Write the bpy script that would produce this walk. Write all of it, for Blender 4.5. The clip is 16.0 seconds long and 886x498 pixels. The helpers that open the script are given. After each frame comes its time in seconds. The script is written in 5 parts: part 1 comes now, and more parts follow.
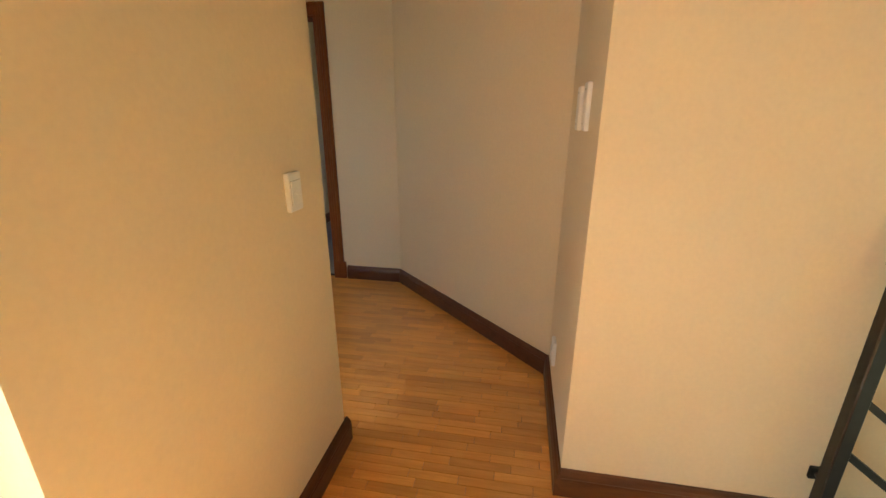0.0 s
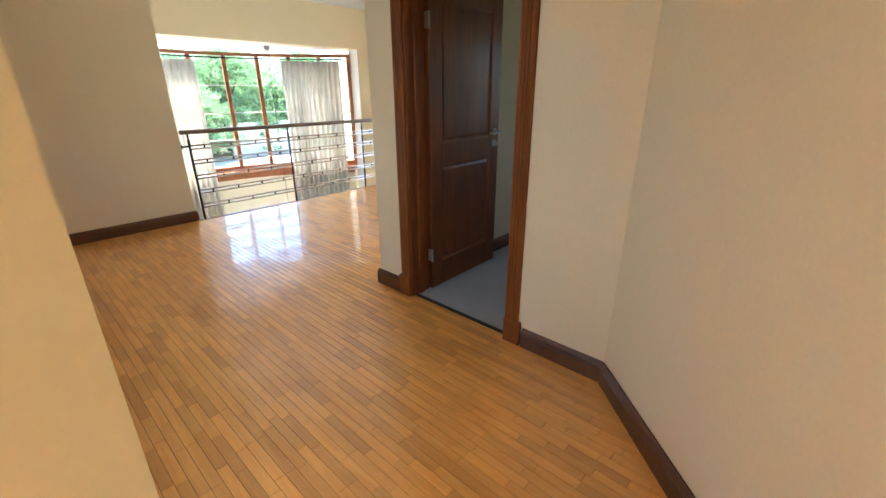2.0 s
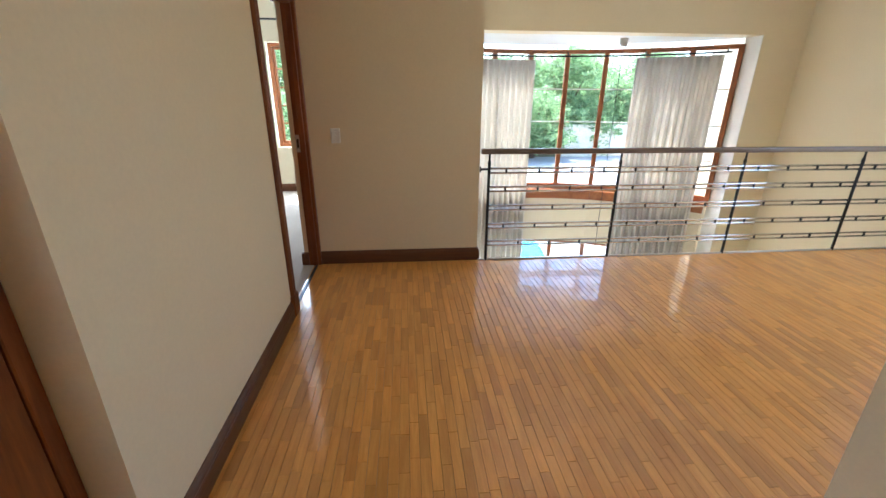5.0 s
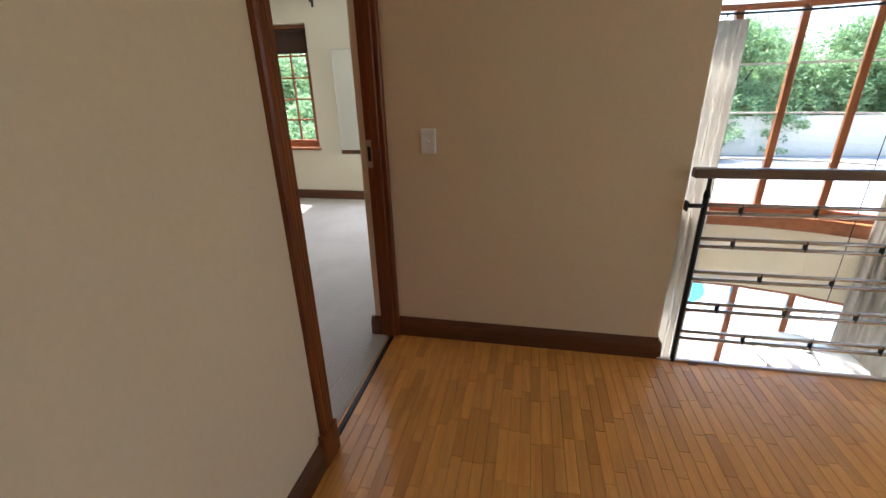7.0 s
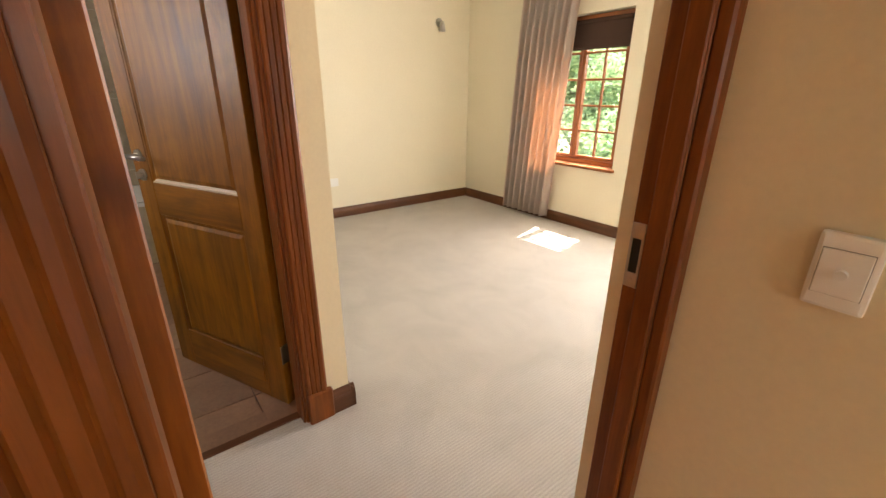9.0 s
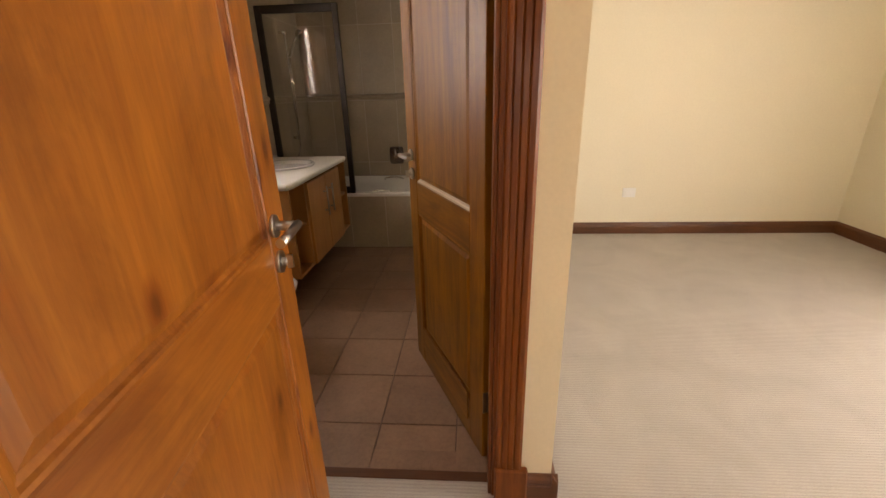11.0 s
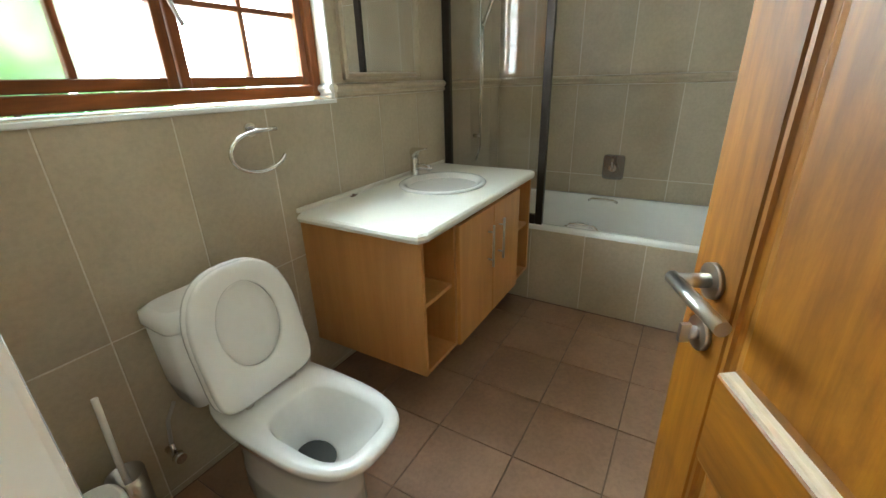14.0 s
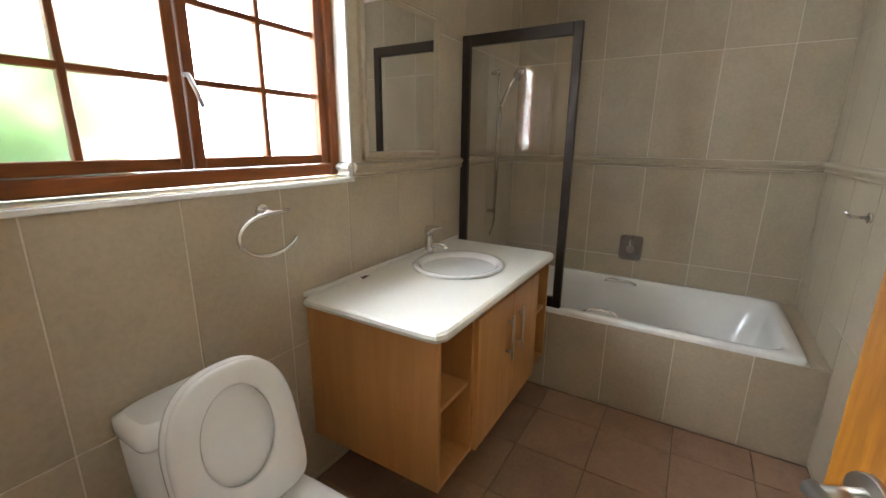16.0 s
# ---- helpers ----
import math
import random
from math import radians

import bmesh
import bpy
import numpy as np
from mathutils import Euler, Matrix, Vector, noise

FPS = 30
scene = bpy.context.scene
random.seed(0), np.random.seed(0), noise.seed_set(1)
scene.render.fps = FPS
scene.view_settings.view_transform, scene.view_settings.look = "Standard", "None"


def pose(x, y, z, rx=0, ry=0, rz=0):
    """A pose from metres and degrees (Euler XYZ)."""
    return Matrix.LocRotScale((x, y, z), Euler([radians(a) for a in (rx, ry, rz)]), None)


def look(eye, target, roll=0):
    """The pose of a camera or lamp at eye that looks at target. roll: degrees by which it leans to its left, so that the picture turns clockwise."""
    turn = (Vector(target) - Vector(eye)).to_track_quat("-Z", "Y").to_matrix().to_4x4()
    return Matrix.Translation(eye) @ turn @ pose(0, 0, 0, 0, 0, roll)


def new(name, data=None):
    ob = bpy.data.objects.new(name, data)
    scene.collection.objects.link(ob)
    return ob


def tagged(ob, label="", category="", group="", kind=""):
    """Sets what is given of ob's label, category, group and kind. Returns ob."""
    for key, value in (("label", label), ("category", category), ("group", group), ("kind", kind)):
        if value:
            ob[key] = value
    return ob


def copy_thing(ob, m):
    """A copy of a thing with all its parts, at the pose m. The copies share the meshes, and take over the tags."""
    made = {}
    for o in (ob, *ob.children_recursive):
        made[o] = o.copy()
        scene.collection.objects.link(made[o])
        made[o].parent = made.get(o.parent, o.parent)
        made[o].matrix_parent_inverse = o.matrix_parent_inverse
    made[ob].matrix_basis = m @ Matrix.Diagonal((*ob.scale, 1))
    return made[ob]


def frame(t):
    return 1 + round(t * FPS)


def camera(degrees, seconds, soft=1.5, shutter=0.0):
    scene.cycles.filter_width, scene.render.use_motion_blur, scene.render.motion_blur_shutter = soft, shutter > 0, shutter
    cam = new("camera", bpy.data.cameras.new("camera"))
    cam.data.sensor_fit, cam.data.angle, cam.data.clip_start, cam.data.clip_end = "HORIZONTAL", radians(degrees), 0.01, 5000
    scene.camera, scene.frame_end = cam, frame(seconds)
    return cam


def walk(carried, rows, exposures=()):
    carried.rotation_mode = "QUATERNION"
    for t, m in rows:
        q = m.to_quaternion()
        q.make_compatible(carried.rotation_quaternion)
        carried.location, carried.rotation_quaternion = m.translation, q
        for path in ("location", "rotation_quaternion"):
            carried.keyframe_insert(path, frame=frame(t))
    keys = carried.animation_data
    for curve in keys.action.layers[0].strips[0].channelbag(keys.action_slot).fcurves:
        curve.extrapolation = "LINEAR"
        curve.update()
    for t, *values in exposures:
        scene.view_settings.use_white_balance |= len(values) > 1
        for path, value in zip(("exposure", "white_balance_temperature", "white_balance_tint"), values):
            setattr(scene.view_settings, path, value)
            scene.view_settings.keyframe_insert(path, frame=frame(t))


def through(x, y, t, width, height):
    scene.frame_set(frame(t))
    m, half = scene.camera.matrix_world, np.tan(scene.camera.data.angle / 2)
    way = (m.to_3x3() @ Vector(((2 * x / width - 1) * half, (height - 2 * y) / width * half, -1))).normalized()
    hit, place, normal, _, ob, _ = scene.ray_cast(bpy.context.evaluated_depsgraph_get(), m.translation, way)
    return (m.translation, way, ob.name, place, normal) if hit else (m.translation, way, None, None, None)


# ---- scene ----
cam = camera(93.7, 16.0)

PATH = [
    (0, (-0.736, 0.421, 1.382), (1.131, 0.761, 0.751), -0.0),
    (0.5, (-0.363, 0.494, 1.373), (1.451, 1.02, 0.716), 0.1),
    (1, (-0.006, 0.516, 1.369), (1.72, 1.27, 0.698), 0.0),
    (1.5, (0.303, 0.627, 1.341), (1.893, 1.625, 0.653), 0.1),
    (2, (0.614, 0.769, 1.385), (1.983, 2.04, 0.672), -0.3),
    (2.5, (0.858, 0.918, 1.412), (1.954, 2.412, 0.66), -0.4),
    (3, (0.998, 1.105, 1.4), (1.829, 2.762, 0.651), -0.5),
    (3.2, (1.042, 1.226, 1.401), (1.758, 2.937, 0.653), -0.8),
    (5.3, (1.452, 2.653, 1.442), (1.542, 4.531, 0.761), 0.4),
    (5.5, (1.447, 2.787, 1.436), (1.473, 4.682, 0.795), 0.3),
    (6, (1.452, 3.134, 1.393), (1.207, 5.005, 0.739), -0.9),
    (6.5, (1.455, 3.535, 1.372), (1.041, 5.348, 0.651), -2.5),
    (7, (1.353, 3.951, 1.354), (0.97, 5.774, 0.624), -1.4),
    (7.5, (1.24, 4.273, 1.367), (0.598, 6.048, 0.707), -1.2),
    (8, (1.094, 4.631, 1.377), (0.198, 6.295, 0.722), -0.6),
    (8.5, (1.045, 4.933, 1.371), (-0.18, 6.359, 0.688), -0.6),
    (9, (0.957, 5.147, 1.351), (-0.526, 6.291, 0.649), 0.4),
    (9.5, (0.769, 5.292, 1.331), (-0.952, 6.044, 0.644), 0.3),
    (9.7, (0.726, 5.347, 1.35), (-1.05, 5.96, 0.664), 0.6),
    (11.8, (0.274, 5.494, 1.341), (-1.528, 4.984, 0.641), -1.7),
    (12, (0.166, 5.454, 1.357), (-1.609, 4.857, 0.656), -1.1),
    (12.5, (-0.08, 5.42, 1.36), (-1.764, 4.619, 0.637), -1.2),
    (13, (-0.358, 5.409, 1.367), (-1.942, 4.434, 0.632), -1.6),
    (13.5, (-0.514, 5.34, 1.352), (-2.072, 4.332, 0.607), -1.7),
    (14, (-0.71, 5.159, 1.355), (-2.297, 4.207, 0.598), -1.7),
    (14.5, (-0.835, 5.049, 1.365), (-2.525, 4.24, 0.665), -0.9),
    (15, (-0.868, 5.018, 1.405), (-2.635, 4.316, 0.787), -0.4),
    (15.5, (-0.847, 5.031, 1.467), (-2.665, 4.373, 0.957), 0.4),
    (16, (-0.814, 5.016, 1.438), (-2.475, 4.02, 0.939), 0.6),
]
EXPOSURES = [(0, 2.4, 6000, 6), (0.5, 2.75, 5700, 5), (1, 3.0, 5500, 4), (1.5, 3.1, 5500, 4), (2, 3.05, 5450, 4), (3.2, 3.15, 5600, 7), (5.3, 2.5, 5400, 7), (7, 2.2, 5600, 11), (7.5, 2.4, 6500, 16), (8.5, 2.9, 6800, 15), (9, 3.1, 7200, 16), (9.7, 2.85, 7900, 22), (11.8, 3.1, 7900, 20), (12.5, 3.6, 7500, 13), (13, 3.8, 6500, 8), (13.6, 3.9, 5900, -5), (14, 4.1, 5700, -7), (14.5, 4.05, 6400, 8), (15.5, 4.0, 6600, 10), (16, 3.95, 6000, 8)]
walk(cam, [(t, look(eye, target, roll)) for t, eye, target, roll in PATH], EXPOSURES)
SKY, SUN = 0.15, 4.0

# ---- world, sun, exposure ----
world = bpy.data.worlds.new("world")
scene.world = world
world.use_nodes = True
wn = world.node_tree
sky = wn.nodes.new("ShaderNodeTexSky")
sky.sky_type, sky.sun_disc = 'NISHITA', False
sky.sun_elevation, sky.sun_rotation = radians(64), radians(-9)
sky.air_density, sky.dust_density = 1.0, 1.5
wn.nodes["Background"].inputs[1].default_value = SKY
wn.links.new(sky.outputs[0], wn.nodes["Background"].inputs[0])
sun_data = bpy.data.lights.new("sun", 'SUN')
sun_data.energy, sun_data.angle, sun_data.color = SUN, radians(0.5), (1.0, 0.95, 0.87)
sun = new("sun", sun_data)
sun.matrix_world = look((0, 0, 30), (2.4, -14.4, 0))


def window_light(name, x, y, z, turn, width, height, watts, color=(0.86, 0.93, 1.0)):
    """Sky light in a window's opening."""
    d = bpy.data.lights.new(name, 'AREA')
    d.shape, d.size, d.size_y, d.energy, d.color = 'RECTANGLE', width, height, watts, color
    new(name, d).matrix_world = pose(x, y, z, 90, 0, turn)


window_light("sky_light_bathroom", -1.775, 3.58, 1.72, 0, 0.72, 0.83, 3.5, (0.97, 0.98, 1.0))
# lamp added to brighten the landing, in an unseen east opening
window_light("fill_light_landing", 6.36, 4.5, 1.5, 90, 1.7, 1.1, 3.5, (0.95, 0.97, 1.0))
# lamp added to brighten the bedroom, set in an unseen extra window
window_light("fill_light_bedroom", -0.025, 9.0, 1.36, 180, 0.74, 1.3, 9.5)
window_light("sky_light_passage", -1.2, 1.268, 1.05, 180, 1.4, 1.9, 1.0, (1.0, 0.95, 0.87))


# ---- materials ----
def nodes_of(name):
    m = bpy.data.materials.new(name)
    m.use_nodes = True
    nt = m.node_tree
    return m, nt, nt.nodes["Principled BSDF"]


def coords(nt, scale=(1, 1, 1), random_shift=False, rot=(0, 0, 0)):
    tc = nt.nodes.new("ShaderNodeTexCoord")
    mp = nt.nodes.new("ShaderNodeMapping")
    mp.inputs["Scale"].default_value = scale
    mp.inputs["Rotation"].default_value = rot
    nt.links.new(tc.outputs["Object"], mp.inputs["Vector"])
    if random_shift:
        oi = nt.nodes.new("ShaderNodeObjectInfo")
        mul = nt.nodes.new("ShaderNodeMath")
        mul.operation = 'MULTIPLY'
        mul.inputs[1].default_value = 37.0
        nt.links.new(oi.outputs["Random"], mul.inputs[0])
        nt.links.new(mul.outputs[0], mp.inputs["Location"])
    return mp.outputs[0]


def noise_node(nt, vec, scale, detail=4, rough=0.55, dist=0.0):
    n = nt.nodes.new("ShaderNodeTexNoise")
    n.inputs["Scale"].default_value = scale
    n.inputs["Detail"].default_value = detail
    n.inputs["Roughness"].default_value = rough
    n.inputs["Distortion"].default_value = dist
    nt.links.new(vec, n.inputs["Vector"])
    return n.outputs["Fac"]


def ramp(nt, fac, stops):
    r = nt.nodes.new("ShaderNodeValToRGB")
    e = r.color_ramp.elements
    while len(e) < len(stops):
        e.new(0.5)
    for el, (p, c) in zip(e, stops):
        el.position, el.color = p, (*c, 1)
    nt.links.new(fac, r.inputs[0])
    return r.outputs[0]


def mix(nt, a, b, fac=0.5, kind='MULTIPLY'):
    m = nt.nodes.new("ShaderNodeMix")
    m.data_type, m.blend_type = 'RGBA', kind
    if isinstance(fac, float):
        m.inputs[0].default_value = fac
    else:
        nt.links.new(fac, m.inputs[0])
    nt.links.new(a, m.inputs[6])
    nt.links.new(b, m.inputs[7])
    return m.outputs[2]


def bump(nt, bsdf, height, strength, distance):
    b = nt.nodes.new("ShaderNodeBump")
    b.inputs["Strength"].default_value = strength
    b.inputs["Distance"].default_value = distance
    nt.links.new(height, b.inputs["Height"])
    nt.links.new(b.outputs[0], bsdf.inputs["Normal"])


def shade(c, k):
    return tuple(min(1.0, v * k) for v in c)


def plain(name, color, rough=0.5, metal=0.0, vary=0.08, grain=40, big=1.5, relief=0.0, coat=0.0, shift=False):
    """Paint, plaster, metal or ceramic with variation at two scales."""
    m, nt, b = nodes_of(name)
    v = coords(nt, random_shift=shift)
    small = ramp(nt, noise_node(nt, v, grain, 5), [(0.3, shade(color, 1 - vary)), (0.7, shade(color, 1 + vary * 0.5))])
    large = ramp(nt, noise_node(nt, v, big, 3), [(0.3, (1 - vary,) * 3), (0.7, (1.0, 1.0, 1.0))])
    nt.links.new(mix(nt, small, large, 1.0), b.inputs["Base Color"])
    b.inputs["Roughness"].default_value = rough
    b.inputs["Metallic"].default_value = metal
    b.inputs["Coat Weight"].default_value = coat
    if relief:
        bump(nt, b, noise_node(nt, v, grain, 6), 0.5, relief)
    return m


def wood(name, dark, light, axis=2, rough=0.4, coat=0.3, knots=0.0, size=1.0, per_piece=0.0, island=False, gloss=0.11, blotch=0.0, depth=1.0, wavy=0.0, spec=0.5):
    """Varnished timber with the grain along one axis."""
    m, nt, b = nodes_of(name)
    s = [14 * size, 14 * size, 14 * size]
    s[axis] = 1.1 * size
    v = coords(nt, tuple(s), random_shift=True)
    grain = noise_node(nt, v, 1.6, 8, 0.62, 0.9)
    col = ramp(nt, grain, [(0.25, dark), (0.5, tuple((p + q) / 2 for p, q in zip(dark, light))), (0.75, light)])
    fine = noise_node(nt, v, 9.0, 4, 0.7)
    col = mix(nt, col, ramp(nt, fine, [(0.3, (0.72, 0.68, 0.62)), (0.6, (1, 1, 1))]), 0.6 * depth)
    v2 = coords(nt, (1, 1, 1), random_shift=True)
    col = mix(nt, col, ramp(nt, noise_node(nt, v2, 2.2, 3), [(0.3, (0.78, 0.72, 0.66)), (0.7, (1.05, 1.03, 1.0))]), 0.7 * depth)
    if blotch:
        vb = [3.0, 3.0, 3.0]
        vb[axis] = 1.1
        cloud = noise_node(nt, coords(nt, tuple(vb), random_shift=True), 1.5, 7, 0.68, 1.6)
        col = mix(nt, col, ramp(nt, cloud, [(0.36, (0.42, 0.33, 0.26)), (0.52, (0.95, 0.92, 0.9)), (0.7, (1.15, 1.12, 1.05))]), blotch)
    if knots:
        vo = nt.nodes.new("ShaderNodeTexVoronoi")
        vo.voronoi_dimensions = '2D'
        vo.inputs["Scale"].default_value = 5.5
        nt.links.new(coords(nt, (1.0, 1.0, 0.5), random_shift=True, rot=(radians(90), 0, 0)), vo.inputs["Vector"])
        col = mix(nt, col, ramp(nt, vo.outputs["Distance"], [(0.03, (0.22, 0.10, 0.05)), (0.065, (0.55, 0.40, 0.30)), (0.13, (1, 1, 1))]), knots)
    if per_piece:
        oi = nt.nodes.new("ShaderNodeNewGeometry" if island else "ShaderNodeObjectInfo")
        rnd = oi.outputs["Random Per Island" if island else "Random"]
        k = per_piece
        col = mix(nt, col, ramp(nt, rnd, [(0.0, (1 - k, 1 - 1.15 * k, 1 - 1.3 * k)), (0.45, (1, 1, 1)), (1.0, (1 + .5 * k, 1 + .45 * k, 1 + .3 * k))]), 1.0)
    nt.links.new(col, b.inputs["Base Color"])
    b.inputs["Roughness"].default_value = rough
    b.inputs["Coat Weight"].default_value = coat
    b.inputs["Coat Roughness"].default_value = gloss
    b.inputs["Specular IOR Level"].default_value = spec
    bump(nt, b, fine, 0.12, 0.0015)
    if wavy:
        wb = nt.nodes.new("ShaderNodeBump")
        wb.inputs["Strength"].default_value = wavy
        wb.inputs["Distance"].default_value = 0.004
        nt.links.new(noise_node(nt, v2, 7.0, 3, 0.5), wb.inputs["Height"])
        nt.links.new(wb.outputs[0], b.inputs["Coat Normal"])
        b.inputs["Coat IOR"].default_value = 1.6
    return m


def glass_mat(name, rough=0.0, tint=(1, 1, 1)):
    m, nt, b = nodes_of(name)
    b.inputs["Base Color"].default_value = (*tint, 1)
    b.inputs["Transmission Weight"].default_value = 1.0
    b.inputs["Roughness"].default_value = rough
    b.inputs["IOR"].default_value = 1.45
    if rough:
        bump(nt, b, noise_node(nt, coords(nt), 160, 2), 0.4, 0.001)
    return m


def tile_mat(name, color, vary, rough, big=3.0, spot=0.9):
    m, nt, b = nodes_of(name)
    v = coords(nt, random_shift=True)
    c1 = ramp(nt, noise_node(nt, v, big, 6, 0.6), [(0.25, shade(color, 1 - vary)), (0.75, shade(color, 1 + vary * .6))])
    c2 = ramp(nt, noise_node(nt, v, 55, 4, 0.7), [(0.35, (spot,) * 3), (0.6, (1, 1, 1))])
    oi = nt.nodes.new("ShaderNodeObjectInfo")
    c3 = ramp(nt, oi.outputs["Random"], [(0.0, (0.93, 0.92, 0.91)), (1.0, (1.04, 1.03, 1.02))])
    nt.links.new(mix(nt, mix(nt, c1, c2, 1.0), c3, 1.0), b.inputs["Base Color"])
    b.inputs["Roughness"].default_value = rough
    bump(nt, b, noise_node(nt, v, 9, 5), 0.15, 0.003)
    return m


def carpet_mat():
    """Loop pile in ribs, with trodden patches."""
    m, nt, b = nodes_of("carpet_pile")
    v = coords(nt)
    base = (0.585, 0.54, 0.485)
    w = nt.nodes.new("ShaderNodeTexWave")
    w.wave_type, w.bands_direction = 'BANDS', 'X'
    w.inputs["Scale"].default_value = 23
    w.inputs["Distortion"].default_value = 0.9
    w.inputs["Detail"].default_value = 3
    w.inputs["Detail Scale"].default_value = 2.5
    nt.links.new(v, w.inputs["Vector"])
    c = ramp(nt, w.outputs["Fac"], [(0.1, shade(base, 0.89)), (0.65, base)])
    c = mix(nt, c, ramp(nt, noise_node(nt, v, 240, 3, 0.8), [(0.3, (0.70, 0.68, 0.66)), (0.7, (1.06, 1.06, 1.06))]), 1.0)
    c = mix(nt, c, ramp(nt, noise_node(nt, v, 2.6, 7, 0.7, 0.6), [(0.32, (0.89, 0.885, 0.88)), (0.62, (1.02, 1.02, 1.02))]), 1.0)
    nt.links.new(c, b.inputs["Base Color"])
    b.inputs["Roughness"].default_value = 1.0
    b.inputs["Specular IOR Level"].default_value = 0.1
    b.inputs["Sheen Weight"].default_value = 0.1
    add = nt.nodes.new("ShaderNodeMath")
    add.operation = 'ADD'
    nt.links.new(w.outputs["Fac"], add.inputs[0])
    nt.links.new(noise_node(nt, v, 210, 3, 0.7), add.inputs[1])
    bump(nt, b, add.outputs[0], 0.45, 0.003)
    return m


def fabric(name, color, through=0.35, weave=900, glow=None):
    """Woven cloth that lets some light through."""
    m, nt, b = nodes_of(name)
    v = coords(nt)
    c = mix(nt, ramp(nt, noise_node(nt, v, weave, 2), [(0.3, shade(color, 0.85)), (0.7, color)]),
            ramp(nt, noise_node(nt, v, 3, 4), [(0.3, (0.9, 0.9, 0.9)), (0.7, (1, 1, 1))]), 1.0)
    nt.links.new(c, b.inputs["Base Color"])
    b.inputs["Roughness"].default_value = 0.95
    b.inputs["Specular IOR Level"].default_value = 0.1
    tr = nt.nodes.new("ShaderNodeBsdfTranslucent")
    if glow:
        tr.inputs["Color"].default_value = (*glow, 1)
    else:
        nt.links.new(c, tr.inputs["Color"])
    ms = nt.nodes.new("ShaderNodeMixShader")
    ms.inputs[0].default_value = through
    nt.links.new(b.outputs[0], ms.inputs[1])
    nt.links.new(tr.outputs[0], ms.inputs[2])
    nt.links.new(ms.outputs[0], nt.nodes["Material Output"].inputs["Surface"])
    return m


def leaf_mat(name, a, c, through=0.4):
    m, nt, b = nodes_of(name)
    g = nt.nodes.new("ShaderNodeNewGeometry")
    col = ramp(nt, g.outputs["Random Per Island"], [(0.0, a), (1.0, c)])
    nt.links.new(col, b.inputs["Base Color"])
    b.inputs["Roughness"].default_value = 0.5
    tr = nt.nodes.new("ShaderNodeBsdfTranslucent")
    nt.links.new(col, tr.inputs["Color"])
    ms = nt.nodes.new("ShaderNodeMixShader")
    ms.inputs[0].default_value = through
    nt.links.new(b.outputs[0], ms.inputs[1])
    nt.links.new(tr.outputs[0], ms.inputs[2])
    nt.links.new(ms.outputs[0], nt.nodes["Material Output"].inputs["Surface"])
    return m


M_WALL = plain("cream_wall_paint", (0.80, 0.675, 0.455), 0.62, vary=0.03, grain=70, big=1.2, relief=0.0005)
# M_WALL made paler: the whiter daylight is put into its colour
M_WALL_BED = plain("cream_wall_paint_lit", (0.83, 0.755, 0.585), 0.62, vary=0.03, grain=70, big=1.2, relief=0.0005)
M_WHITE = plain("white_exterior_paint", (0.80, 0.78, 0.73), 0.7, vary=0.05, grain=60, relief=0.001)
M_CEIL = plain("white_ceiling_paint", (0.82, 0.80, 0.76), 0.7, vary=0.03, grain=60, relief=0.0006)
M_TRIM = wood("dark_varnished_trim", (0.10, 0.034, 0.010), (0.26, 0.10, 0.03), 2, 0.42, 0.12)
M_TRIM_X = wood("dark_varnished_board", (0.07, 0.022, 0.006), (0.17, 0.058, 0.015), 0, 0.46, 0.12)
M_TRIM_Y = wood("dark_varnished_board_long", (0.07, 0.022, 0.006), (0.17, 0.058, 0.015), 1, 0.46, 0.12)
M_FRAME = wood("red_brown_hardwood", (0.125, 0.032, 0.005), (0.31, 0.092, 0.015), 2, 0.45, 0.06, spec=0.3)
M_FRAME_X = wood("red_brown_hardwood_rail", (0.125, 0.032, 0.005), (0.31, 0.092, 0.015), 0, 0.45, 0.06, spec=0.3)
M_WINWOOD = wood("orange_window_timber", (0.24, 0.07, 0.02), (0.46, 0.17, 0.055), 2, 0.38, 0.3)
M_WINWOOD_X = wood("orange_window_timber_rail", (0.24, 0.07, 0.02), (0.46, 0.17, 0.055), 0, 0.38, 0.3)
M_PINE = wood("orange_pine", (0.27, 0.070, 0.007), (0.51, 0.182, 0.024), 2, 0.42, 0.12, knots=0.8, size=0.8, blotch=0.5)
M_PINE_X = wood("orange_pine_rail", (0.27, 0.070, 0.007), (0.51, 0.182, 0.024), 0, 0.42, 0.12, size=0.8, blotch=0.4)
M_OAK = wood("golden_brown_door_wood", (0.145, 0.050, 0.002), (0.345, 0.138, 0.006), 2, 0.5, 0.1, gloss=0.28, spec=0.3, size=0.9, blotch=0.55)
M_OAK_X = wood("golden_brown_door_rail", (0.145, 0.050, 0.002), (0.345, 0.138, 0.006), 0, 0.5, 0.1, gloss=0.28, spec=0.3, size=0.9, blotch=0.4)
# paler than the rest of the door, for the lower bead only
M_PALEWOOD = wood("pale_bead", (0.50, 0.38, 0.26), (0.70, 0.58, 0.44), 0, 0.45, 0.1, size=1.2)
M_DARKDOOR = wood("dark_brown_door_wood", (0.11, 0.030, 0.004), (0.24, 0.073, 0.011), 2, 0.45, 0.06)
M_BEECH = wood("beech_veneer", (0.47, 0.215, 0.062), (0.60, 0.305, 0.10), 2, 0.4, 0.15, size=0.5, depth=0.5)
M_RAILWOOD = wood("grey_brown_handrail_wood", (0.12, 0.075, 0.05), (0.24, 0.16, 0.11), 0, 0.35, 0.3)
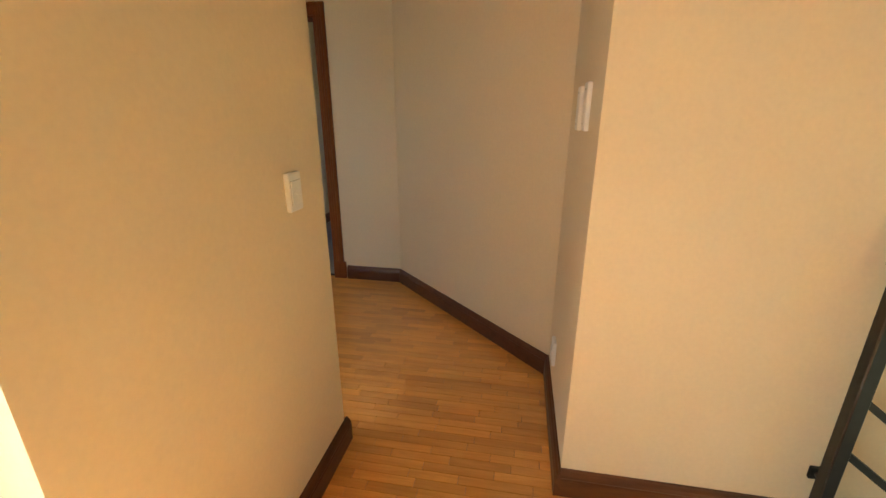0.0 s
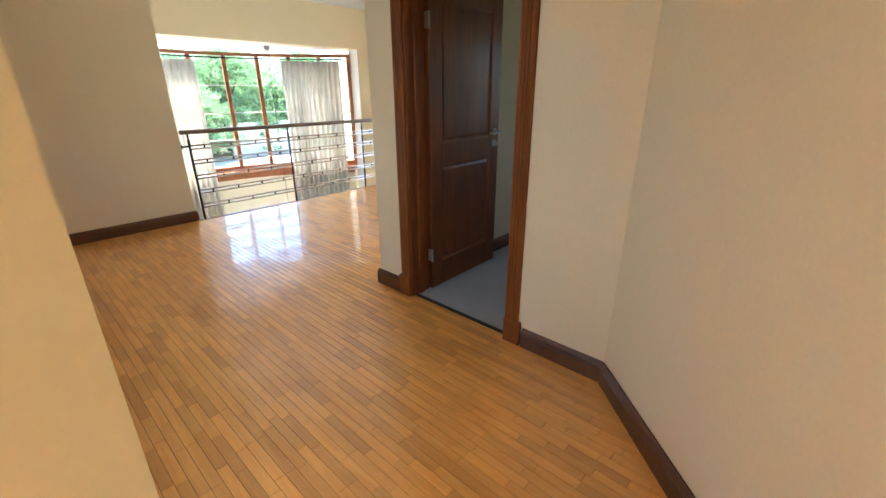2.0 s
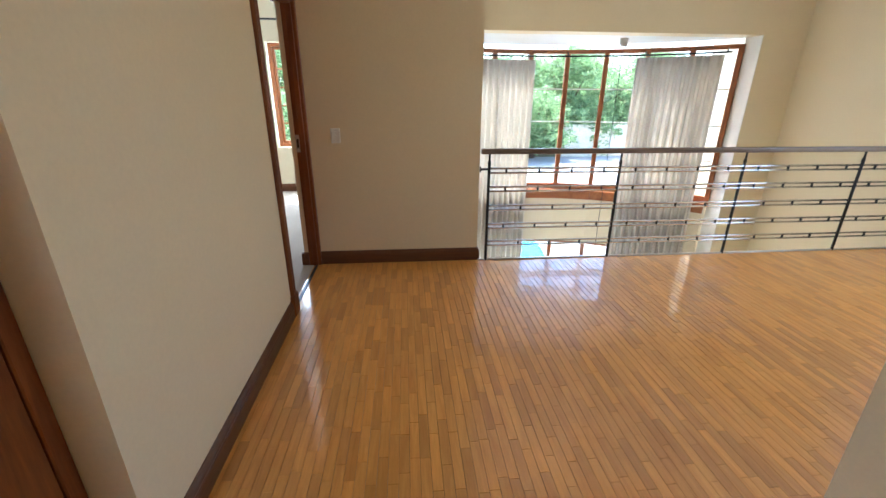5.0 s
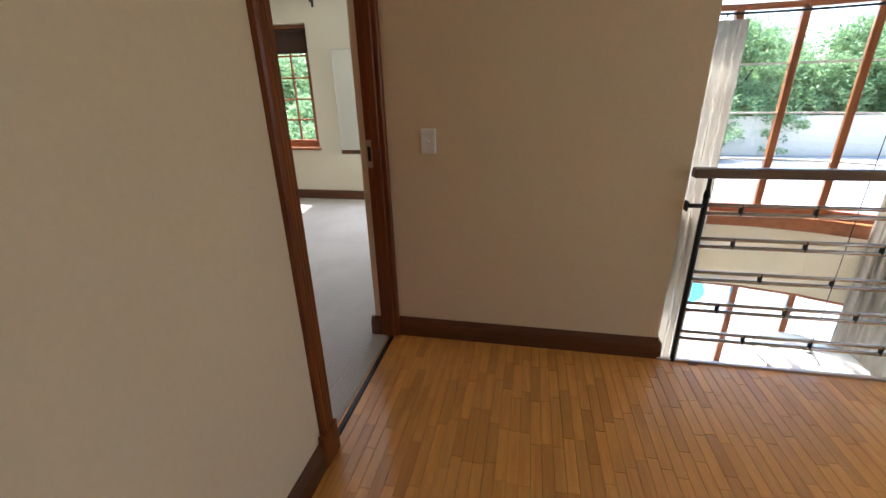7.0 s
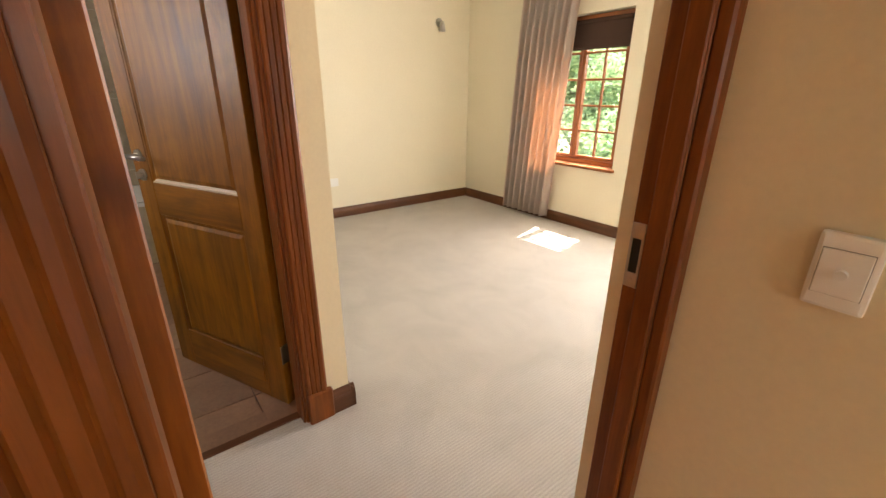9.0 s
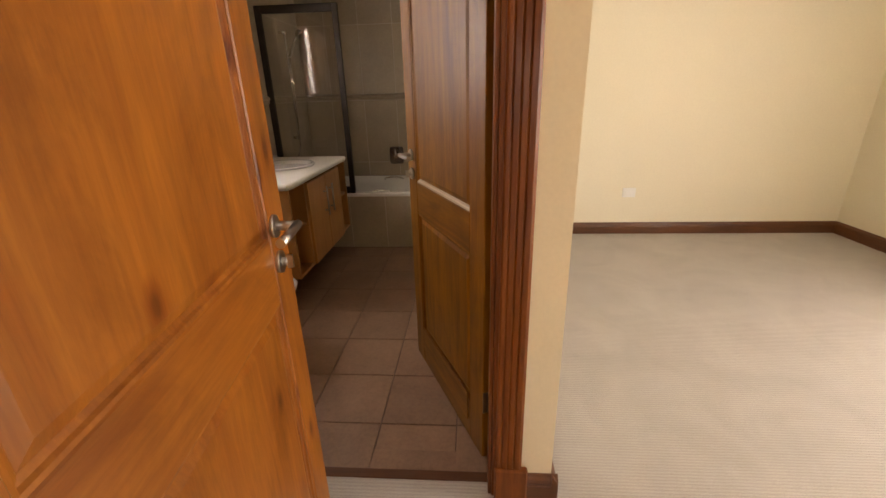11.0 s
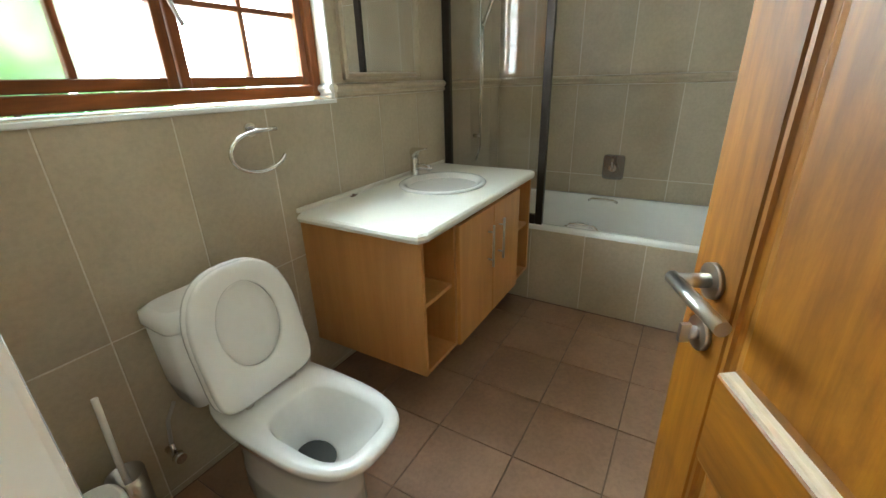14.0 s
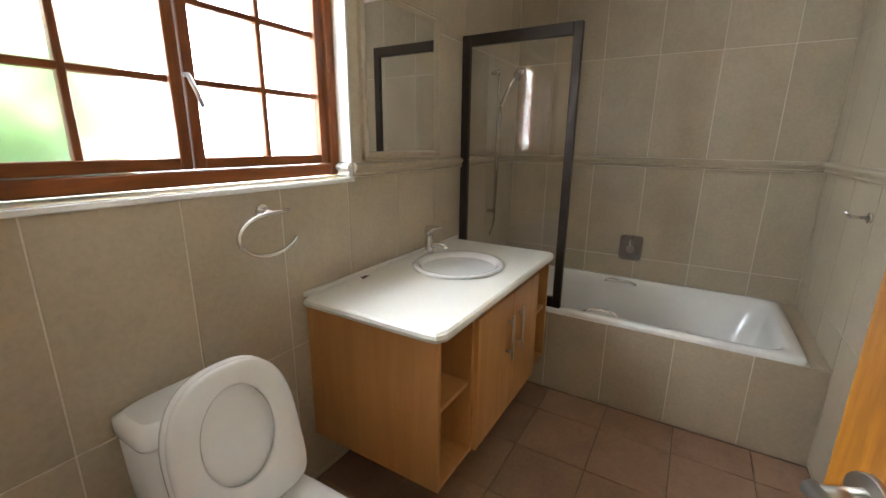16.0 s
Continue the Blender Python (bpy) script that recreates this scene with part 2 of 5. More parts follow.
M_STRIP = wood("parquet_strip", (0.72, 0.305, 0.055), (0.94, 0.475, 0.112), 1, 0.33, 0.8, per_piece=0.19, gloss=0.07, wavy=0.35, depth=0.5, size=1.2)
M_STRIP_J = wood("parquet_strip_rest", (0.72, 0.305, 0.055), (0.94, 0.475, 0.112), 1, 0.33, 0.8, per_piece=0.19, gloss=0.07, wavy=0.35, depth=0.5, island=True, size=1.2)
M_BED = plain("dark_joint_filler", (0.33, 0.145, 0.04), 0.8)
M_CARPET = carpet_mat()
M_CARPET2 = plain("grey_blue_carpet", (0.46, 0.45, 0.44), 1.0, vary=0.15, grain=260, relief=0.003)
M_WTILE = tile_mat("beige_wall_tile", (0.49, 0.415, 0.30), 0.15, 0.28)
M_FTILE = tile_mat("terracotta_floor_tile", (0.36, 0.22, 0.14), 0.28, 0.42, 4.0, 0.85)
M_GROUT = plain("light_grout", (0.72, 0.67, 0.57), 0.9, vary=0.12, grain=120)
M_GROUT_F = plain("brown_grout", (0.21, 0.138, 0.10), 0.9, vary=0.15, grain=120)
M_PORC = plain("white_porcelain", (0.82, 0.81, 0.79), 0.12, vary=0.02, coat=0.4)
M_ACRYL = plain("white_bath_enamel", (0.83, 0.82, 0.79), 0.16, vary=0.02, coat=0.3)
M_COUNTER = plain("cream_laminate_top", (0.74, 0.71, 0.63), 0.42, vary=0.05, grain=220)
M_PLASTIC = plain("white_plastic", (0.87, 0.85, 0.80), 0.32, vary=0.02)
M_CHROME = plain("chrome", (0.78, 0.77, 0.75), 0.12, 1.0, vary=0.03)
# chrome copy darkened so its colour carries the plate's dark reflections
M_CHROME_D = plain("chrome_dark_reflection", (0.40, 0.395, 0.39), 0.18, 1.0, vary=0.1)
M_STEEL = plain("brushed_nickel", (0.56, 0.53, 0.49), 0.3, 1.0, vary=0.06)
M_PLATE = plain("satin_steel_plate", (0.50, 0.48, 0.46), 0.4, 0.9, vary=0.1)
M_SEAM = plain("shadow_gap_grey", (0.22, 0.20, 0.18), 0.8)
M_BLACK = plain("black_painted_metal", (0.02, 0.019, 0.018), 0.4, 0.3, vary=0.2)
M_CABLE = plain("steel_rod", (0.66, 0.69, 0.74), 0.16, 1.0, vary=0.05)
M_BROWNFRAME = plain("dark_brown_aluminium", (0.035, 0.024, 0.018), 0.35, 0.4, vary=0.15)
M_MIRROR = plain("mirror_silver", (0.88, 0.89, 0.88), 0.01, 1.0, vary=0.0)
M_GLASS = glass_mat("clear_glass")
M_FROST = glass_mat("frosted_glass", 0.24, (0.97, 1, 0.98))
M_CURTAIN_C = fabric("cream_curtain_cloth", (0.84, 0.80, 0.73), 0.45)
M_CURTAIN_G = fabric("grey_taupe_curtain_cloth", (0.60, 0.55, 0.50), 0.38, glow=(0.83, 0.53, 0.35))
M_BLIND = fabric("brown_blind_cloth", (0.10, 0.06, 0.045), 0.15)
M_PAVE = plain("pale_paving", (0.42, 0.41, 0.39), 0.85, vary=0.1, grain=8, relief=0.004)
M_GARDENWALL = plain("cream_garden_wall_paint", (0.82, 0.72, 0.56), 0.8, vary=0.08, grain=12, relief=0.002)
M_LAWN = plain("dry_lawn", (0.20, 0.185, 0.09), 0.95, vary=0.3, grain=20, big=0.3)
M_WATER = plain("pool_water", (0.05, 0.42, 0.62), 0.08, vary=0.15, grain=3)
M_LEAF = leaf_mat("tree_leaves", (0.17, 0.30, 0.12), (0.42, 0.55, 0.27), 0.5)
M_LEAF_B = leaf_mat("plant_leaves", (0.03, 0.075, 0.025), (0.10, 0.17, 0.06))
M_BARK = plain("bark", (0.12, 0.09, 0.065), 0.9, vary=0.3, grain=30, relief=0.01)
M_BASKET = plain("grey_woven_basket", (0.16, 0.13, 0.10), 0.85, vary=0.3, grain=90, relief=0.004)
M_TREAD = wood("weathered_stair_tread", (0.085, 0.055, 0.038), (0.19, 0.138, 0.102), 0, 0.6, 0.05)
M_BLACKHOLE = plain("cavity_shade", (0.02, 0.02, 0.02), 0.8)
M_TOILETWATER = plain("dark_still_water", (0.10, 0.105, 0.10), 0.04, vary=0.05)
M_RED = plain("red_plastic_tag", (0.65, 0.03, 0.03), 0.4)


# ---- mesh helpers ----
def box(bm, x0, x1, y0, y1, z0, z1, bevel=0.0, seg=1):
    ps = [(x, y, z) for x in (x0, x1) for y in (y0, y1) for z in (z0, z1)]
    vs = [bm.verts.new(p) for p in ps]
    fs = [bm.faces.new([vs[i] for i in f]) for f in ((0, 1, 3, 2), (4, 6, 7, 5), (0, 4, 5, 1), (2, 3, 7, 6), (0, 2, 6, 4), (1, 5, 7, 3))]
    if bevel:
        es = list({e for f in fs for e in f.edges})
        bmesh.ops.bevel(bm, geom=es, offset=bevel, segments=seg, affect='EDGES', profile=0.6)
    return bm


def cyl(bm, p0, p1, r0, r1=None, n=16, cap=True):
    r1 = r0 if r1 is None else r1
    p0, p1 = Vector(p0), Vector(p1)
    q = (p1 - p0).to_track_quat('Z', 'Y')
    rings = []
    for p, r in ((p0, r0), (p1, r1)):
        rings.append([bm.verts.new(p + q @ Vector((r * math.cos(2 * math.pi * i / n), r * math.sin(2 * math.pi * i / n), 0))) for i in range(n)])
    for i in range(n):
        f = bm.faces.new((rings[0][i], rings[0][(i + 1) % n], rings[1][(i + 1) % n], rings[1][i]))
        f.smooth = True
    if cap:
        bm.faces.new(rings[0][::-1])
        bm.faces.new(rings[1])
    return bm


def tube(bm, pts, r, n=10):
    """A round bar along a line of points."""
    pts = [Vector(p) for p in pts]
    rings = []
    for i, p in enumerate(pts):
        d = (pts[min(i + 1, len(pts) - 1)] - pts[max(i - 1, 0)]).normalized()
        q = d.to_track_quat('Z', 'Y')
        rings.append([bm.verts.new(p + q @ Vector((r * math.cos(2 * math.pi * k / n), r * math.sin(2 * math.pi * k / n), 0))) for k in range(n)])
    for a, b in zip(rings, rings[1:]):
        off = min(range(n), key=lambda s: (a[0].co - b[s].co).length)
        for k in range(n):
            f = bm.faces.new((a[k], a[(k + 1) % n], b[(k + 1 + off) % n], b[(k + off) % n]))
            f.smooth = True
    bm.faces.new(rings[0][::-1])
    bm.faces.new(rings[-1])
    return bm


def loft(bm, loops, cap0=True, cap1=True, smooth=True):
    """Skin a stack of loops that have the same number of points."""
    rs = [[bm.verts.new(p) for p in lp] for lp in loops]
    n = len(rs[0])
    for a, b in zip(rs, rs[1:]):
        for k in range(n):
            f = bm.faces.new((a[k], a[(k + 1) % n], b[(k + 1) % n], b[k]))
            f.smooth = smooth
    if cap0:
        bm.faces.new(rs[0][::-1])
    if cap1:
        bm.faces.new(rs[-1])
    return bm


def rounded(cx, cy, w, d, z, power=2.6, n=32):
    """A rounded rectangle or oval in a level plane."""
    out = []
    for i in range(n):
        a = 2 * math.pi * i / n
        c, s = math.cos(a), math.sin(a)
        out.append((cx + w / 2 * math.copysign(abs(c) ** (2 / power), c), cy + d / 2 * math.copysign(abs(s) ** (2 / power), s), z))
    return out


def profile_run(bm, prof, p0, p1, out, up=(0, 0, 1)):
    """Extrude a profile of (depth, height) pairs from p0 to p1; depth goes along out, height along up."""
    p0, p1, o, u = Vector(p0), Vector(p1), Vector(out), Vector(up)
    a = [bm.verts.new(p0 + o * d + u * h) for d, h in prof]
    b = [bm.verts.new(p1 + o * d + u * h) for d, h in prof]
    n = len(prof)
    for i in range(n):
        bm.faces.new((a[i], a[(i + 1) % n], b[(i + 1) % n], b[i]))
    bm.faces.new(a[::-1])
    bm.faces.new(b)
    return bm


def finish(bm, name, material):
    bmesh.ops.recalc_face_normals(bm, faces=bm.faces[:])
    me = bpy.data.meshes.new(name)
    bm.to_mesh(me)
    bm.free()
    me.materials.append(material)
    return me


def part(name, bm, material, parent, label=""):
    ob = new(name, finish(bm, name, material))
    ob.parent = parent
    if label:
        ob["label"] = label
    return ob


def thing(name, m=None, label="", category="", group="", kind=""):
    ob = new(name)
    ob.empty_display_size = 0.1
    if m is not None:
        ob.matrix_world = m
    return tagged(ob, label, category, group, kind)


def solid(name, bm, material, label="", category="", group="", kind="structure"):
    return tagged(new(name, finish(bm, name, material)), label, category, group, kind)


def B():
    return bmesh.new()


def wall(name, axis, c0, c1, a0, a1, z0, z1, holes=(), material=None, label=""):
    """A wall whose thickness goes from c0 to c1 along axis, with rectangular holes (a0, a1, z0, z1) right through it."""
    bm = B()
    def put(p, q, r, s):
        if q - p > 1e-5 and s - r > 1e-5:
            if axis == 'x':
                box(bm, c0, c1, p, q, r, s)
            else:
                box(bm, p, q, c0, c1, r, s)
    cur = a0
    for h0, h1, g0, g1 in sorted(holes):
        put(cur, h0, z0, z1)
        put(h0, h1, z0, g0)
        put(h0, h1, g1, z1)
        cur = h1
    put(cur, a1, z0, z1)
    return solid(name, bm, material or M_WALL, label or "cream painted plaster wall", "wall")


BASE = [(0, 0), (0.022, 0), (0.022, 0.075), (0.019, 0.082), (0.021, 0.088), (0.016, 0.1), (0.009, 0.108), (0.006, 0.115), (0, 0.115)]


def baseboard(p0, p1, out, material=None):
    bm = profile_run(B(), BASE, (*p0, 0), (*p1, 0), (*out, 0))
    along_x = abs(p1[0] - p0[0]) > abs(p1[1] - p0[1])
    return solid("baseboard", bm, material or (M_TRIM_X if along_x else M_TRIM_Y), "dark varnished moulded wooden baseboard", "baseboard")


# ---- shell ----
H = 2.85
wall("wall_west_landing", 'x', 0.475, 0.635, 3.39, 5.09, 0, H)
wall("wall_west_landing_2", 'x', 0.522, 0.635, 5.09, 6.12, 0, H, [(5.105, 5.945, 0, 2.05)])
wall("wall_north_landing", 'y', 5.965, 6.12, 0.635, 2.055, 0, H)
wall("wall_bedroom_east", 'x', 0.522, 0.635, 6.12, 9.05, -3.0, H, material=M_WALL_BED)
wall("wall_passage_north", "y", 1.105, 1.30, -0.371, 0.635, 0, H)
wall("wall_passage_north_lintel", 'y', 1.11, 1.30, -2.0, -0.371, 2.1, H)
wall("wall_slider_lintel", 'x', 0.40, 0.60, 1.30, 3.39, 2.12, H)
wall("wall_east_landing", 'x', 2.43, 2.59, 1.36, 3.10, 0, H, [(1.94, 2.77, 0, 2.05)])
wall("wall_landing_return", 'y', 2.94, 3.10, 2.59, 6.3, 0, H)
wall("wall_passage_south", 'y', 0.02, 0.205, 0.70, 1.33, 0, H)
wall("wall_passage_corner", 'x', 0.54, 0.70, -2.6, 0.205, 0, H)
bm = B()
dvec = Vector((2.455 - 1.30, 1.385 - 0.205, 0)).normalized()
nvec = Vector((dvec.y, -dvec.x, 0))
a, b = Vector((1.30, 0.205, 0)), Vector((2.432, 1.365, 0))
pts = [a - dvec * 0.06 + nvec * 0.003, b + dvec * 0.004 + nvec * 0.003, b + dvec * 0.004 + nvec * 0.20, a - dvec * 0.06 + nvec * 0.17]
loft(bm, [[p.to_tuple() for p in pts], [(p.x, p.y, H) for p in pts]], smooth=False)
solid("wall_passage_diagonal", bm, M_WALL, "cream painted plaster wall set at an angle", "wall")
# the opening is unseen, added for the landing's fill lamp
wall("wall_landing_east_end", 'x', 6.3, 6.46, 2.94, 9.3, -3.0, H, [(3.6, 5.4, 0.9, 2.1)])
# void wall with the bay opening
wall("wall_void_north", 'y', 7.66, 7.93, 0.635, 6.3, -3.0, H, [(0.9, 5.74, -3.0, 2.1)])
wall("wall_void_south", 'y', 5.70, 5.93, 0.635, 6.3, -3.0, -0.25)
# room behind the dark door
wall("wall_room_north_lining", 'y', 2.86, 2.94, 2.59, 6.0, 0, H)
# unseen opening, added to set how much daylight the room gets
wall("wall_room_east", 'x', 6.0, 6.15, -1.5, 2.94, 0, H, [(0.5, 1.3, 1.0, 2.0)])
wall("wall_room_south", 'y', -1.65, -1.5, 1.2, 6.15, 0, H)
wall("wall_room_west", 'x', 1.05, 1.2, -1.65, 0.02, 0, H)
# start of the passage, behind the camera
wall("wall_passage_west", 'x', -2.16, -2.0, -2.6, 1.30, 0, H)
# opening is unseen, added and sized to let daylight into the passage
wall("wall_stair_south", 'y', -2.76, -2.6, -2.16, 0.70, 0, H, [(-1.25, -0.75, 1.1, 1.9)])
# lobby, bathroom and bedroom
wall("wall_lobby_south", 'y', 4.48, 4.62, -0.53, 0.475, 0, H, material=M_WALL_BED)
wall("wall_bath_east", 'x', -0.67, -0.53, 3.60, 5.757, 0, H, [(4.747, 5.577, 0, 2.05)])
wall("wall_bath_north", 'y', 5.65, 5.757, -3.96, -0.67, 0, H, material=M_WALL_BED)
wall("wall_bath_south", 'y', 3.60, 3.762, -4.12, -0.67, 0, H, [(-2.14, -0.93, 1.29, 2.14)])
wall("wall_bath_west", 'x', -4.12, -3.96, 3.762, 5.78, 0, H)
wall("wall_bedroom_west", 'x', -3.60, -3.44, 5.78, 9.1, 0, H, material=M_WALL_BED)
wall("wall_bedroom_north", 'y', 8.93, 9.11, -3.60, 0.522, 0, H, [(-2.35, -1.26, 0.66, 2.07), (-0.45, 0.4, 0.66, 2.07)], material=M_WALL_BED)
wall("wall_courtyard_west", 'x', -4.12, -3.96, 1.3, 3.60, -3.0, 1.2, material=M_WHITE, label="white painted courtyard wall")
for nm, x0, x1, z0, z1 in (("wall_courtyard_face", -4.12, -2.0, -3.0, H), ("wall_courtyard_face_2", -2.0, -0.371, -3.0, 0), ("wall_courtyard_face_3", -0.371, 0.40, -3.0, H)):
    wall(nm, 'y', 1.302, 1.34, x0, x1, z0, z1, material=M_WHITE, label="white painted courtyard wall")
wall("wall_courtyard_back", 'y', 4.44, 4.478, -0.53, 0.474, -3.0, H, material=M_WHITE, label="white painted courtyard wall")
wall("wall_courtyard_side", 'x', -0.529, -0.50, 3.56, 4.44, -3.0, H, material=M_WHITE, label="white painted courtyard wall")
wall("wall_courtyard_bath_face", 'y', 3.555, 3.598, -4.12, -0.53, -3.0, H, [(-2.14, -0.93, 1.29, 2.14)], material=M_WHITE, label="white painted courtyard wall")
wall("wall_courtyard_east_base", 'x', 0.40, 0.60, 1.34, 3.39, -3.0, -0.02, material=M_WHITE, label="white painted courtyard wall")

# floors
solid("floor_landing", box(box(box(box(B(), 0.40, 2.06, 5.95, 5.97, -0.25, -0.012), 0.40, 6.3, 2.94, 5.95, -0.25, -0.012), 0.40, 2.59, 0.02, 2.94, -0.25, -0.012), -2.0, 0.40, -0.43, 1.30, -0.25, -0.012), M_BED, "dark base under the wooden strip floor", "floor")
solid("floor_bedroom", box(box(box(B(), -3.44, 0.522, 5.757, 8.93, -0.2, 0.004), -0.53, 0.475, 4.62, 5.757, -0.2, 0.004), -0.60, -0.53, 4.757, 5.567, -0.2, 0.004), M_CARPET, "beige ribbed loop pile carpet", "carpet")
solid("floor_door_strip", box(B(), 0.475, 0.60, 5.095, 5.945, -0.2, 0.003), M_CARPET, "beige ribbed carpet in the doorway", "carpet")
solid("floor_bathroom", box(B(), -3.96, -0.60, 3.762, 5.65, -0.2, -0.006), M_GROUT_F, "brown grouted bathroom floor", "floor")
solid("floor_room", box(box(B(), 2.60, 6.0, -1.5, 2.86, -0.2, 0.004), 2.475, 2.60, 1.945, 2.765, -0.2, 0.004), M_CARPET2, "grey carpet in the darker room", "carpet")
solid("floor_lower", box(B(), 0.4, 6.5, 4.0, 9.35, -3.04, -2.98), M_PAVE, "pale tiled floor of the lower room", "floor")
# ceilings and roof
solid("ceiling", box(B(), -4.12, 6.46, -2.76, 1.30, H, H + 0.15), M_CEIL, "white painted ceiling", "ceiling")
solid("ceiling_landing", box(B(), 0.40, 6.46, 1.30, 7.93, H, H + 0.15), M_CEIL, "white painted ceiling", "ceiling")
solid("ceiling_bedroom", box(box(B(), -4.12, -0.53, 3.555, 9.11, H, H + 0.15), -0.53, 0.40, 4.44, 9.11, H, H + 0.15), M_CEIL, "white painted ceiling", "ceiling")
solid("ceiling_bath", box(B(), -3.96, -0.67, 3.762, 5.65, 2.62, 2.66), M_CEIL, "white painted ceiling", "ceiling")
# cornice along the void wall
bm = profile_run(B(), [(0, 0), (0.09, 0), (0.075, -0.03), (0.03, -0.075), (0, -0.09)], (0.635, 7.66, H), (6.3, 7.66, H), (0, -1, 0))
solid("trim", bm, M_CEIL, "white moulded cornice", "cornice")

# ---- baseboards ----
baseboard((0.635, 3.37), (0.635, 5.02), (1, 0))
baseboard((0.50, 3.39), (0.657, 3.39), (0, -1))
baseboard((0.66, 5.965), (2.055, 5.965), (0, -1))
baseboard((2.055, 5.945), (2.055, 6.12), (1, 0))
baseboard((2.43, 1.37), (2.43, 1.835), (-1, 0))
baseboard((2.43, 2.875), (2.43, 3.122), (-1, 0))
baseboard((2.408, 3.10), (6.3, 3.10), (0, 1))
baseboard((a - dvec * 0.01).xy.to_tuple(), (b + dvec * 0.01).xy.to_tuple(), (-nvec).xy.to_tuple(), M_TRIM_X)
baseboard((0.70, 0.205), (1.31, 0.205), (0, 1))
baseboard((0.54, -2.6), (0.54, 0.205), (-1, 0))
baseboard((0.518, 0.205), (0.70, 0.205), (0, 1))
baseboard((-0.371, 1.105), (0.657, 1.105), (0, -1))
baseboard((0.635, 1.105), (0.635, 1.30), (1, 0))
baseboard((-0.53, 5.66), (-0.53, 5.779), (1, 0))
baseboard((-0.508, 5.757), (-3.44, 5.757), (0, 1))
baseboard((-3.44, 5.80), (-3.44, 8.93), (1, 0))
baseboard((-3.44, 8.93), (0.522, 8.93), (0, -1))
baseboard((0.522, 8.93), (0.522, 5.923), (-1, 0))
baseboard((0.50, 5.945), (0.56, 5.945), (0, -1))
baseboard((2.6, 2.86), (6.0, 2.86), (0, -1))
baseboard((6.0, 2.86), (6.0, -1.5), (-1, 0))


# ---- doors ----
def architrave(bm, p0, p1, out, side, w=0.085):
    """A fluted casing of width w from p0 to p1; out leaves the wall, side goes across it."""
    pr = [(0, 0), (0.014, 0), (0.018, 0.006), (0.018, 0.014), (0.0145, 0.018), (0.018, 0.022), (0.02, 0.034), (0.016, 0.038), (0.02, 0.042),
          (0.022, 0.054), (0.0175, 0.058), (0.022, 0.062), (0.024, 0.076), (0.018, w), (0, w)]
    profile_run(bm, pr, p0, p1, out, side)


def door_frame(parent, axis, c0, c1, a0, a1, top, sides, mat, trims=((1, 1), (1, 1)), plinth=True, w=0.085, stop=0.0, hinge_mat=None, stop_to=None):
    """Lining, stop, casings and plinth blocks of an opening a0..a1 in a wall c0..c1."""
    def P(c, al, z):
        return (c, al, z) if axis == 'x' else (al, c, z)
    def V(c, al):
        return (c, al, 0) if axis == 'x' else (al, c, 0)
    def bx(bm, cA, cB, aA, aB, zA, zB, bev=0.0):
        if axis == 'x':
            return box(bm, cA, cB, aA, aB, zA, zB, bev)
        return box(bm, aA, aB, cA, cB, zA, zB, bev)
    t = 0.022
    e = 0.002
    part("jamb", bx(B(), c0 - e, c1 + e, a0 - 0.008, a0 + t, 0, top, 0.002), hinge_mat or mat, parent)
    part("jamb", bx(B(), c0 - e, c1 + e, a1 - t, a1 + 0.008, 0, top, 0.002), mat, parent)
    part("head", bx(B(), c0 - e, c1 + e, a0 + t, a1 - t, top - t, top + 0.004, 0.002), M_FRAME_X, parent)
    m = (c0 + c1) / 2 + stop
    for q0, q1 in ((a0 + t, a0 + t + 0.012), (a1 - t - 0.012, a1 - t))[1 if hinge_mat else 0:]:
        s0, s1 = stop_to or (m - 0.02, m + 0.02)
        part("door_stop", bx(B(), s0, s1, q0, q1, 0, top - t, 0.003), mat, parent)
    for (cf, sg), (tl, tr) in zip(sides, trims):
        for use, edge, dr in ((tl, a0 + 0.010, -1), (tr, a1 - 0.010, 1)):
            if use:
                bm = B()
                architrave(bm, P(cf, edge, 0.148 if plinth else 0), P(cf, edge, top + 0.07), V(sg, 0), V(0, dr), w)
                part("architrave", bm, mat, parent)
                if plinth:
                    lo, hi = sorted((edge - dr * 0.004, edge + dr * (w + 0.022)))
                    g0, g1 = sorted((cf + sg * 0.002, cf + sg * 0.030))
                    part("plinth_block", bx(B(), g0, g1, lo, hi, 0, 0.15, 0.006), mat, parent)
        bm = B()
        lo, hi = a0 + 0.010 - (w if tl else 0), a1 - 0.010 + (w if tr else 0)
        architrave(bm, P(cf + sg * 0.001, lo, top - 0.012), P(cf + sg * 0.001, hi, top - 0.012), V(sg, 0), (0, 0, 1))
        part("architrave", bm, M_FRAME_X, parent)


